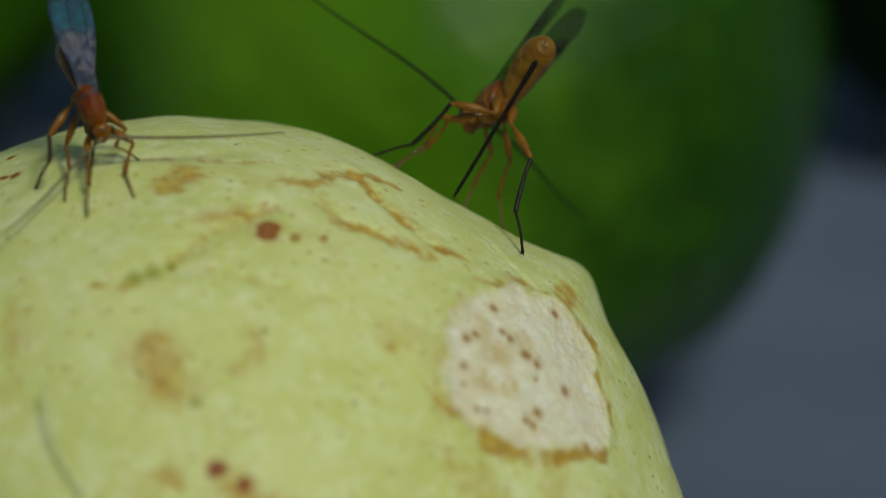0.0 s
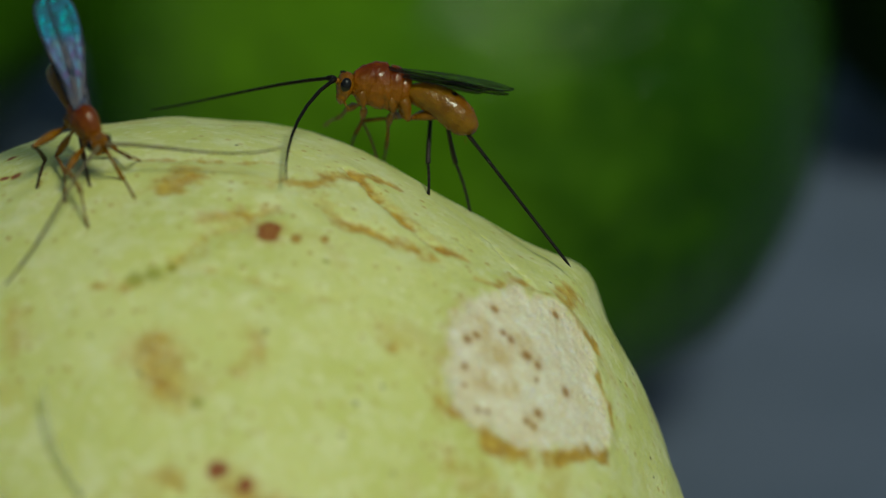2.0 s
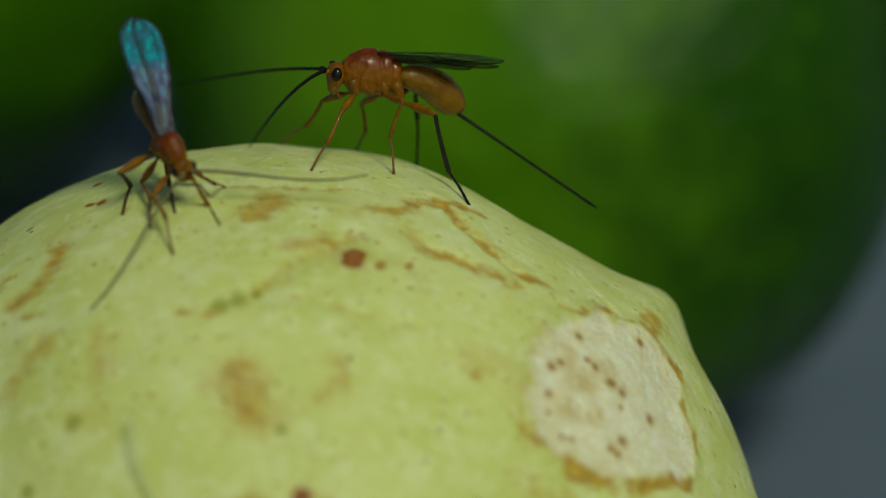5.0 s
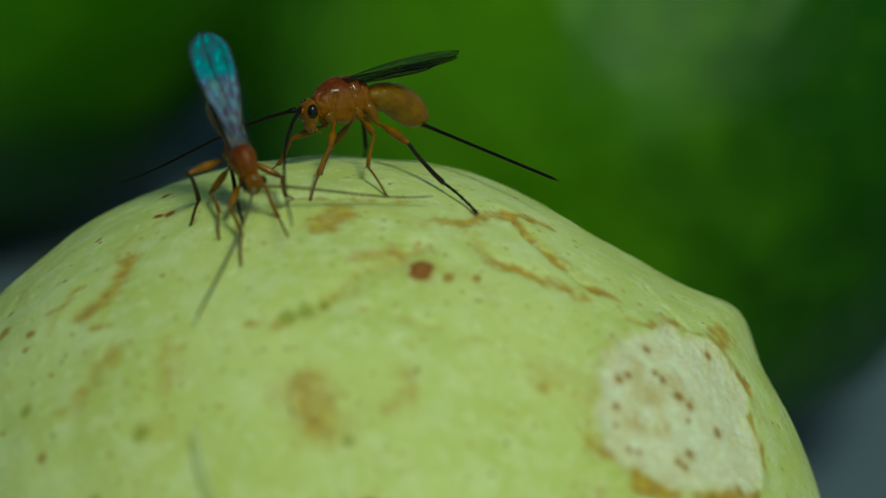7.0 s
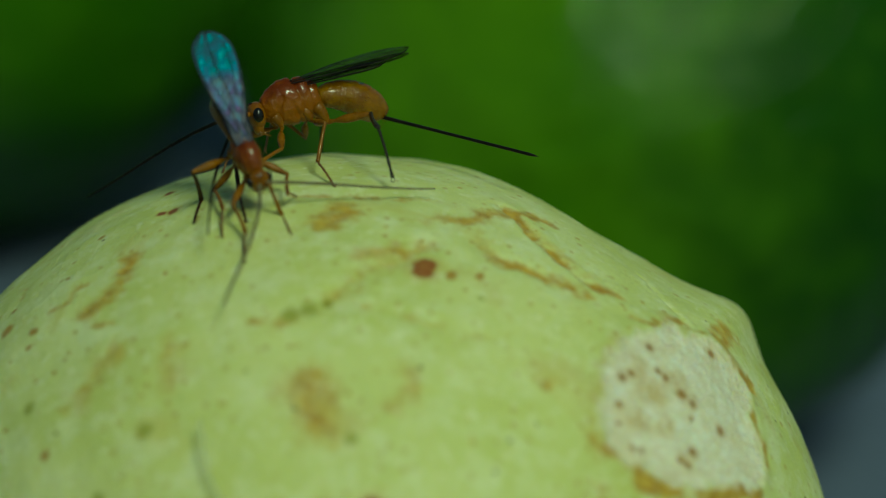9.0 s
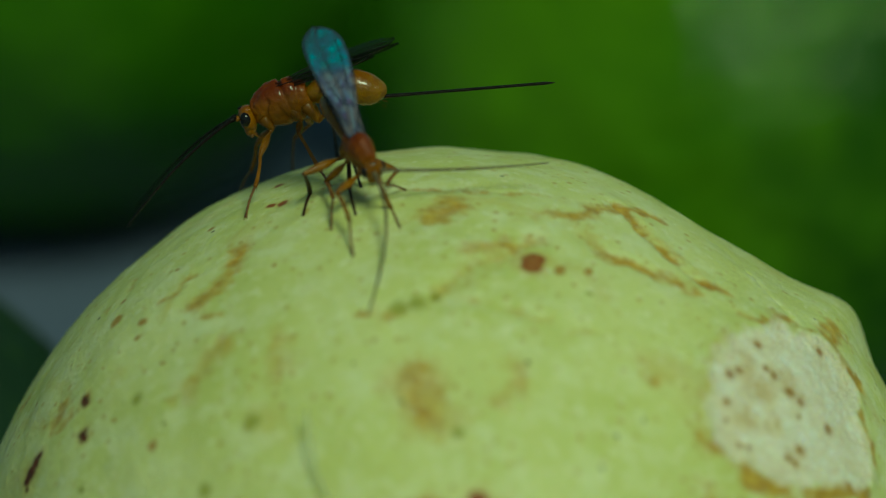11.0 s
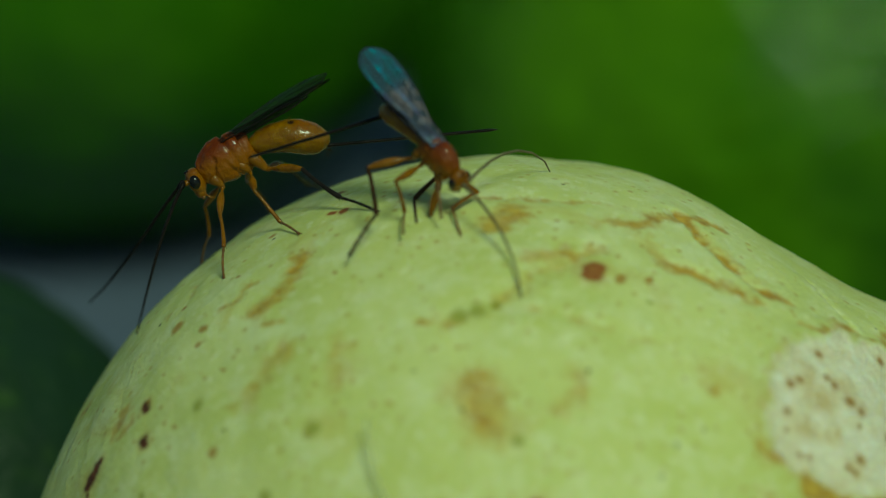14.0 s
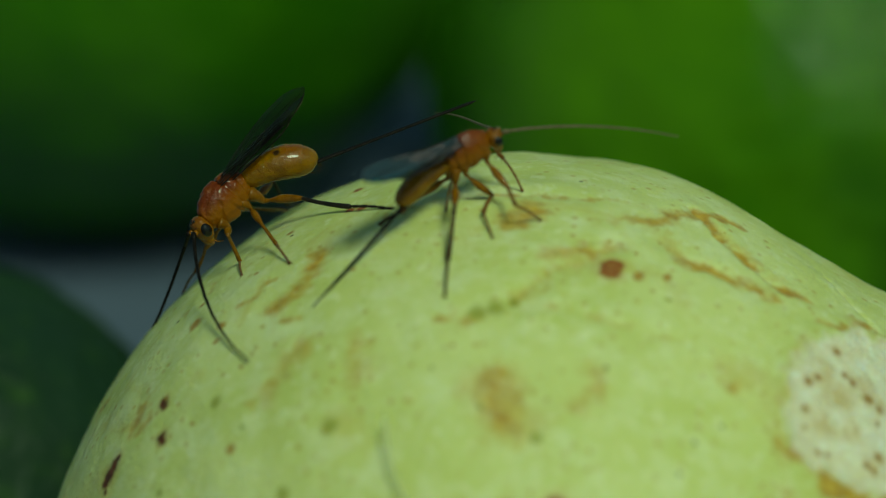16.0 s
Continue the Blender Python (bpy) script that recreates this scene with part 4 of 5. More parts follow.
WALKER = {
    # time, place across, up, out, heading round, heading out, lean
    "body": [(0, 9.71, 16.43, 2.62, 194.4, -59.4, 3.4), (0.8, 9.71, 16.43, 2.62, 194.4, -59.4, 3.4), (1, 9.83, 16.44, 2.65, 201.7, -63.3, 2.0), (1.2, 8.98, 16.44, 2.90, 190.7, -43.4, 2.0), (1.35, 8.62, 16.68, 3.16, 179.7, -26.0, 2.0),
        (1.5, 7.80, 16.45, 3.72, 170.8, -8.5, 2.0), (1.8, 6.66, 16.45, 4.13, 170.1, 3.4, 3.0), (2, 5.89, 16.79, 4.61, 170.9, 10.1, 3.7), (2.2, 4.79, 17.09, 4.98, 174.8, 12.8, 3.9), (2.5, 3.61, 17.45, 5.35, 178.2, 16.8, 4.2),
        (2.8, 2.81, 18.15, 4.99, 176.6, 7.0, 4.2), (3.5, 2.81, 18.15, 4.99, 176.6, 7.0, 4.2), (4.7, 2.81, 18.15, 4.99, 176.6, 7.0, 4.2), (5, 2.87, 18.10, 5.10, 177.7, 13.2, 4.6), (5.2, 2.14, 17.44, 5.69, 190.5, 14.3, 5.0),
        (5.6, 1.63, 17.48, 5.73, 190.9, 16.5, 5.8), (7.1, -0.31, 17.51, 5.90, 195.6, 24.5, 8.8), (8, -0.31, 17.51, 5.90, 195.6, 24.5, 8.8), (8.3, -0.31, 17.51, 5.90, 195.6, 24.5, 8.8), (10.2, -5.83, 17.33, 5.13, 196.8, -7.3, -0.3),
        (11, -5.83, 17.33, 5.13, 196.8, -7.3, -0.3), (12.4, -5.83, 17.33, 5.13, 196.8, -7.3, -0.3), (12.6, -5.96, 17.14, 5.18, 200.6, -8.0, -0.3), (12.8, -7.14, 15.87, 5.27, 206.4, -8.7, -0.3), (13, -8.63, 15.59, 5.48, 207.1, -9.4, -0.3),
        (13.3, -9.54, 15.73, 5.35, 212.5, 9.9, -2.4), (13.5, -9.54, 15.73, 5.35, 212.5, 9.9, -2.4), (14, -9.54, 15.76, 5.21, 209.4, 0.0, -1.4), (14.5, -9.54, 15.76, 5.21, 209.4, 0.0, -1.4), (15.75, -9.54, 15.76, 5.21, 209.4, 0.0, -1.4),
        (16, -10.12, 14.25, 5.84, 228.8, 18.1, -12.3)],
    "abdomen": [(0, 56.8, 24.0), (0.8, 56.8, 24.0), (1, 59.5, 23.4), (1.2, 45.7, 34.2), (1.35, 18.8, 42.4),
        (1.5, -6.1, 50.6), (1.8, -18.3, 22.8), (2, -24.4, 3.0), (2.5, -21.3, -0.3), (2.8, -18.4, -14.5),
        (3.5, -18.4, -14.5), (4.7, -18.4, -14.5), (5, -17.5, -23.7), (5.2, -6.8, -25.2), (7.1, -6.6, -39.1),
        (8, -6.6, -39.1), (8.3, -6.6, -39.1), (10.2, 10.0, 2.5), (11, 10.0, 2.5), (12.4, 10.0, 2.5),
        (12.6, 10.3, 2.6), (13, 15.1, 2.7), (13.3, 11.4, 1.9), (13.5, 11.4, 1.9), (14, 11.5, 2.4),
        (14.5, 11.5, 2.4), (15.75, 11.5, 2.4), (16, 25.3, 4.6)],
    "sting": [(0, -122.9, -6.6), (0.8, -122.9, -6.6), (1, -117.3, 18.8), (1.2, -108.9, 30.2), (1.35, -96.6, 30.0),
        (1.5, -84.3, 24.8), (1.8, -68.3, 15.5), (2, -55.7, 12.0), (2.2, -49.1, 2.9), (2.5, -46.7, 4.2),
        (2.8, -36.9, -0.5), (3.5, -36.9, -0.5), (4.7, -36.9, -0.5), (5, -35.7, 0.1), (5.2, -25.4, 17.9),
        (7.1, -28.4, 29.3), (8, -28.4, 29.3), (8.3, -28.4, 29.3), (10.2, 4.1, 1.3), (11, 4.1, 1.3),
        (12.4, 4.1, 1.3), (12.7, 11.9, 1.4), (13, 11.7, 1.5), (13.3, 5.7, 0.1), (13.5, 5.7, 0.1),
        (14, 5.2, 0.1), (14.5, 5.2, 0.1), (15.75, 5.2, 0.1), (16, 21.2, -0.6)],
    # heading of the folded wings, splay, how far the pair parts, roof
    "wings": [(0, 47.0, -10.0, 12.0, 0.0, 10.0), (0.8, 47.0, -10.0, 12.0, 0.0, 10.0), (1, 39.6, -6.3, 11.4, 0.0, 10.0), (1.2, 24.9, -0.1, 10.0, 0.0, 10.0), (1.5, 0.2, 7.9, 6.0, 1.0, 12.0),
        (2, -13.9, 1.9, 2.0, 1.0, 12.0), (2.5, -9.8, 1.6, 2.0, 1.0, 12.0), (2.8, -7.7, 0.9, 2.0, 1.0, 12.0), (3.5, -7.7, 0.9, 2.0, 1.0, 12.0), (4.7, -7.7, 0.9, 2.0, 1.0, 12.0),
        (5, -7.3, 0.4, 2.0, 1.0, 12.0), (5.2, 5.0, -1.0, 2.0, 1.0, 14.0), (7.1, 12.7, -14.4, 2.0, 1.0, 14.0), (8, 12.7, -14.4, 2.0, 1.0, 14.0), (8.3, 12.7, -14.4, 2.0, 1.0, 14.0),
        (10.2, 18.0, 1.4, 2.0, 1.0, 14.0), (11, 18.0, 1.4, 2.0, 1.0, 14.0), (12.4, 18.0, 1.4, 2.0, 1.0, 14.0), (13, 33.0, 0.0, 2.0, 1.0, 14.0), (13.3, 29.6, 0.5, 2.0, 1.0, 14.0),
        (13.5, 29.6, 0.5, 2.0, 1.0, 14.0), (14, 29.3, 0.0, 2.0, 1.0, 14.0), (14.5, 29.3, 0.0, 2.0, 1.0, 14.0), (15.75, 29.3, 0.0, 2.0, 1.0, 14.0), (16, 44.7, 2.8, 2.0, 1.0, 14.0)],
    # bearing at the root and at the tip, and the bow between
    "antenna_left": [(0, 132.6, -6.0, 141.1, -7.6, 6.7), (0.8, 132.6, -6.0, 141.1, -7.6, 6.7), (1, 136.8, -31.9, 166.5, -26.9, 13.6), (1.2, 130.1, -55.1, 181.0, -26.5, 13.5), (1.3, 162.2, -4.1, 170.8, -7.5, 13.4),
        (1.5, 197.4, 50.5, 208.3, 42.1, 13.3), (2, 222.3, 41.1, 265.9, 57.8, 4.4), (2.2, 214.0, 16.3, 247.2, 24.3, 5.2), (2.5, 221.0, 32.8, 249.2, 42.2, 6.3), (2.8, 222.5, 53.5, 239.7, 62.5, 5.3),
        (3.5, 222.5, 53.5, 239.7, 62.5, 5.3), (4.7, 222.5, 53.5, 239.7, 62.5, 5.3), (5, 218.0, 51.7, 241.6, 54.8, 5.7), (5.2, 230.7, 42.3, 258.4, 43.7, 5.6), (5.6, 231.5, 37.3, 248.9, 38.6, 5.4),
        (7.1, 247.5, 54.1, 281.2, 45.2, 4.5), (8, 247.5, 54.1, 281.2, 45.2, 4.5), (8.3, 247.5, 54.1, 281.2, 45.2, 4.5), (10.2, 223.6, 40.4, 241.0, 43.3, 1.8), (11, 223.6, 40.4, 241.0, 43.3, 1.8),
        (12.4, 223.6, 40.4, 241.0, 43.3, 1.8), (12.6, 227.2, 37.5, 265.3, 13.3, 5.9), (13, 252.4, 36.8, 267.7, 34.4, 14.2), (13.3, 258.2, 23.9, 258.5, 35.5, -2.8), (13.5, 258.2, 23.9, 258.5, 35.5, -2.8),
        (14, 251.9, 35.2, 263.2, 41.9, 3.1), (14.5, 251.9, 35.2, 263.2, 41.9, 3.1), (15.75, 251.9, 35.2, 263.2, 41.9, 3.1), (16, 279.2, 37.7, 316.7, 46.7, -2.5)],
    "antenna_right": [(0, -19.4, -41.1, -32.8, -40.6, -17.4), (0.8, -19.4, -41.1, -32.8, -40.6, -17.4), (1, -88.8, -68.9, -86.1, -78.7, -3.7), (1.2, -127.4, -60.3, -118.9, -62.2, -2.0), (1.5, -188.2, -73.7, -153.0, -63.1, 0.6),
        (2, -180.3, -31.7, -175.1, -26.7, 3.8), (2.5, -185.4, -42.7, -174.1, -30.6, 10.5), (2.8, -193.1, -44.7, -186.9, -41.0, 13.7), (3.5, -193.1, -44.7, -186.9, -41.0, 13.7), (4.7, -193.1, -44.7, -186.9, -41.0, 13.7),
        (5, -205.0, -67.0, -173.5, -13.4, 6.3), (5.2, -193.8, -67.5, -153.6, 40.8, 6.6), (7.1, -167.9, -14.5, -167.1, -37.0, 9.6), (8, -167.9, -14.5, -167.1, -37.0, 9.6), (8.3, -167.9, -14.5, -167.1, -37.0, 9.6),
        (10.2, -162.1, -51.0, -138.0, -48.3, 4.1), (11, -162.1, -51.0, -138.0, -48.3, 4.1), (12.4, -162.1, -51.0, -138.0, -48.3, 4.1), (12.7, -151.4, -20.0, -143.2, -43.8, 7.0), (13, -130.7, -41.0, -136.3, -30.0, 10.0),
        (13.3, -126.7, -59.3, -144.4, -42.1, 1.8), (13.5, -126.7, -59.3, -144.4, -42.1, 1.8), (14, -133.8, -36.4, -146.1, -49.7, 7.0), (14.5, -133.8, -36.4, -146.1, -49.7, 7.0), (15.75, -133.8, -36.4, -146.1, -49.7, 7.0),
        (16, -124.1, -66.5, -128.7, 9.1, 11.1)],
    # time, bearing of the knee, bearing from foot to ankle
    "bends": {
        "hindleft": [(0, 119.3, 21.1, 10.0, 41.9), (0.8, 119.3, 21.1, 10.0, 41.9), (1, 135.1, 25.3, 10.9, 40.1), (1.5, 12.2, 37.1, 20.0, 38.6), (2, -57.0, -27.9, 85.1, -46.8), (2.5, -11.3, 50.0, 115.4, -24.7), (2.8, -19.6, 43.9, 116.2, -38.0), (3.5, -19.6, 43.9, 116.2, -38.0), (4.7, -19.6, 43.9, 116.2, -38.0), (5, -19.7, 44.6, 114.7, -38.9), (7.1, 4.8, 25.6, 103.0, -8.9), (8, 4.8, 25.6, 103.0, -8.9), (8.3, 4.8, 25.6, 103.0, -8.9), (10.2, -10.6, 57.9, 107.3, -11.9), (11, -10.6, 57.9, 107.3, -11.9), (12.4, -10.6, 57.9, 107.3, -11.9), (13, 3.6, 47.4, 156.3, -33.1), (13.3, 4.3, 43.4, 130.0, -12.3), (13.5, 4.3, 43.4, 130.0, -12.3), (14, 27.5, 35.3, 131.5, -9.2), (14.5, 27.5, 35.3, 131.5, -9.2), (15.75, 27.5, 35.3, 131.5, -9.2), (16, 23.9, 24.0, 141.6, -14.6)],
        "hindright": [(0, -16.9, 17.0, 94.0, -33.1), (0.8, -16.9, 17.0, 94.0, -33.1), (1, -21.3, 9.7, 93.8, -27.9), (1.5, 12.3, -17.5, 98.9, -23.9), (2, 40.8, 50.6, 105.2, 9.5), (2.5, 37.8, -69.1, 91.4, 66.5), (2.8, 12.8, -71.2, 122.1, 72.6), (3.5, 12.8, -71.2, 122.1, 72.6), (4.7, 12.8, -71.2, 122.1, 72.6), (5, 23.2, -66.3, 88.3, 32.3), (7.1, 120.8, -78.2, 83.1, 48.6), (8, 120.8, -78.2, 83.1, 48.6), (8.3, 120.8, -78.2, 83.1, 48.6), (10.2, 33.9, -45.2, 95.4, 44.3), (11, 33.9, -45.2, 95.4, 44.3), (12.4, 33.9, -45.2, 95.4, 44.3), (13, 45.1, -42.8, 106.8, 54.2), (13.3, 33.1, -44.4, -11.8, 55.2), (13.5, 33.1, -44.4, -11.8, 55.2), (14, 57.3, -43.7, 130.7, 44.7), (14.5, 57.3, -43.7, 130.7, 44.7), (15.75, 57.3, -43.7, 130.7, 44.7), (16, 58.9, -52.0, 142.6, 44.2)],
        "midleft": [(0, 105.4, 44.0, 54.9, 35.2), (0.8, 105.4, 44.0, 54.9, 35.2), (1, 153.6, 16.7, 51.9, 34.4), (1.5, 258.5, 65.3, 64.3, 38.3), (2, 90.9, 62.8, 79.2, 53.3), (2.5, 263.5, 60.4, 88.9, 40.5), (2.8, 292.9, 53.7, 105.1, 39.4), (3.5, 292.9, 53.7, 105.1, 39.4), (4.7, 292.9, 53.7, 105.1, 39.4), (5, 313.4, 60.2, 107.5, 44.0), (7.1, 335.8, 55.7, 119.3, -28.7), (8, 335.8, 55.7, 119.3, -28.7), (8.3, 335.8, 55.7, 119.3, -28.7), (10.2, 233.1, 75.0, 121.4, -50.3), (11, 233.1, 75.0, 121.4, -50.3), (12.4, 233.1, 75.0, 121.4, -50.3), (13, 262.0, 75.0, 121.4, -61.9), (13.3, 292.2, 46.6, 142.3, -54.3), (13.5, 292.2, 46.6, 142.3, -54.3), (14, 291.5, 48.9, 143.5, -52.0), (14.5, 291.5, 48.9, 143.5, -52.0), (15.75, 291.5, 48.9, 143.5, -52.0), (16, 273.6, 87.8, 115.2, -25.9)],
        "midright": [(0, -52.0, 1.0, 91.6, -30.1), (0.8, -52.0, 1.0, 91.6, -30.1), (1, -51.3, 6.6, 90.7, -26.8), (1.5, -45.6, -42.2, 89.0, -37.7), (2, -132.8, -84.2, 109.6, 5.1), (2.5, -166.9, -82.2, 86.1, 28.0), (2.8, -135.2, -65.4, 71.6, 36.0), (3.5, -135.2, -65.4, 71.6, 36.0), (4.7, -135.2, -65.4, 71.6, 36.0), (5, -172.6, -60.6, 73.1, 37.0), (7.1, -154.3, -72.0, 71.7, -42.3), (8, -154.3, -72.0, 71.7, -42.3), (8.3, -154.3, -72.0, 71.7, -42.3), (10.2, 11.5, -75.8, 85.0, 41.3), (11, 11.5, -75.8, 85.0, 41.3), (12.4, 11.5, -75.8, 85.0, 41.3), (13, 27.4, -73.8, 93.3, 50.6), (13.3, 190.9, -86.7, 123.0, 44.1), (13.5, 190.9, -86.7, 123.0, 44.1), (14, 269.7, -77.9, 117.3, 44.3), (14.5, 269.7, -77.9, 117.3, 44.3), (15.75, 269.7, -77.9, 117.3, 44.3), (16, 171.3, -70.1, 145.3, 49.9)],
        "frontleft": [(0, 176.0, -24.4, 37.9, -4.3), (0.8, 176.0, -24.4, 37.9, -4.3), (1, 199.8, -23.8, 35.3, -12.9), (1.5, 132.6, -7.4, 32.7, 67.6), (2, 61.3, 71.9, 100.0, 56.6), (2.5, 226.7, 40.8, 63.6, -5.6), (2.8, 193.7, 11.0, 81.3, -10.4), (3.5, 193.7, 11.0, 81.3, -10.4), (4.7, 193.7, 11.0, 81.3, -10.4), (5, 177.5, 75.0, 70.9, -1.6), (7.1, 296.6, 57.0, 91.2, -12.4), (8, 296.6, 57.0, 91.2, -12.4), (8.3, 296.6, 57.0, 91.2, -12.4), (10.2, 198.7, 27.8, 103.9, -14.5), (11, 198.7, 27.8, 103.9, -14.5), (12.4, 198.7, 27.8, 103.9, -14.5), (13, 183.9, 62.4, 93.9, -26.2), (13.3, 217.3, 56.1, 115.8, -8.8), (13.5, 217.3, 56.1, 115.8, -8.8), (14, 212.4, 47.8, 118.6, -12.5), (14.5, 212.4, 47.8, 118.6, -12.5), (15.75, 212.4, 47.8, 118.6, -12.5), (16, 216.3, 87.2, 106.3, -61.8)],
        "frontright": [(0, -89.3, -42.4, 63.2, -40.8), (0.8, -89.3, -42.4, 63.2, -40.8), (1, -74.6, -75.7, 66.0, -2.1), (1.5, -202.4, -37.8, 59.9, 41.2), (2, -185.7, -52.7, 102.5, 48.7), (2.5, -192.3, -46.4, 60.3, 49.0), (2.8, -187.8, -14.1, 70.4, 42.5), (3.5, -187.8, -14.1, 70.4, 42.5), (4.7, -187.8, -14.1, 70.4, 42.5), (5, -200.3, -21.4, 64.1, 39.5), (7.1, -160.4, -0.7, 58.2, -66.2), (8, -160.4, -0.7, 58.2, -66.2), (8.3, -160.4, -0.7, 58.2, -66.2), (10.2, -177.7, -34.9, 95.3, 38.9), (11, -177.7, -34.9, 95.3, 38.9), (12.4, -177.7, -34.9, 95.3, 38.9), (13, -171.7, -36.0, 97.6, 43.4), (13.3, -182.6, -37.9, 115.0, 46.4), (13.5, -182.6, -37.9, 115.0, 46.4), (14, -170.1, -26.5, 111.8, 42.6), (14.5, -170.1, -26.5, 111.8, 42.6), (15.75, -170.1, -26.5, 111.8, 42.6), (16, -153.7, -4.4, 122.3, 60.1)],
    },
    "feet": {
        "hindleft": [(0, 1.6, 69.1, 83.9), (1.85, 2.05, 61.2, 70.9), (2.46, 2.54, 63.4, 69.2), (2.7, 5.3, 66.9, 67.0), (7, 8.3, 74.1, 60.2), (10.2, 12.5, 102.7, 62.0), (12.96, 13.04, 106.1, 59.7), (13.2, 16, 108.3, 60.4)],
        "hindright": [(0, 1.2, 47.7, 69.5), (1.35, 1.75, 49.2, 72.6), (1.96, 2.04, 55.7, 78.7), (2.46, 2.54, 72.4, 89.3), (2.8, 5.3, 74.3, 85.8), (7, 8.3, 88.5, 89.6), (10.2, 12.5, 104.6, 84.0), (13.2, 15.8, 112.9, 90.3), (15.95, 16, 118.3, 89.2)],
        "midleft": [(0, 1.2, 66.4, 82.8), (1.4, 1.65, 66.3, 80.7), (1.96, 2.04, 67.7, 86.9), (2.46, 2.54, 75.0, 65.9), (2.7, 5.3, 76.7, 67.8), (7, 8.3, 85.6, 59.9), (10.2, 12.5, 106.1, 64.0), (12.96, 13.04, 118.1, 65.7), (13.2, 15.8, 118.3, 63.3), (15.95, 16, 123.2, 58.9)],
        "midright": [(0, 1.1, 51.2, 79.5), (1.4, 1.7, 55.9, 80.2), (2.46, 2.54, 81.3, 83.2), (2.8, 5.3, 81.5, 86.0), (7, 8.3, 93.7, 66.2), (10.2, 12.5, 109.9, 85.0), (13.2, 15.8, 120.1, 86.5), (15.95, 16, 120.0, 85.3)],
        "frontleft": [(0, 1.2, 66.0, 85.0), (1.4, 1.65, 70.2, 86.3), (1.96, 2.04, 71.9, 85.9), (2.46, 2.54, 85.4, 63.0), (2.7, 5.1, 86.7, 63.8), (5.25, 5.4, 88.5, 66.0), (7, 8.3, 95.4, 58.2), (10.2, 12.5, 117.1, 64.7), (12.96, 13.04, 124.8, 62.4), (13.2, 16, 128.8, 64.4)],
        "frontright": [(0, 1.2, 56.6, 82.8), (1.4, 1.7, 70.2, 89.5), (2.46, 2.54, 87.2, 82.9), (2.8, 5.1, 90.3, 81.8), (5.25, 5.4, 92.0, 84.0), (7, 8.3, 99.9, 68.8), (10.2, 12.5, 116.4, 84.3), (12.96, 13.04, 128.8, 82.4), (13.2, 15.8, 129.6, 83.0), (15.95, 16, 135.3, 81.1)],
    },
}
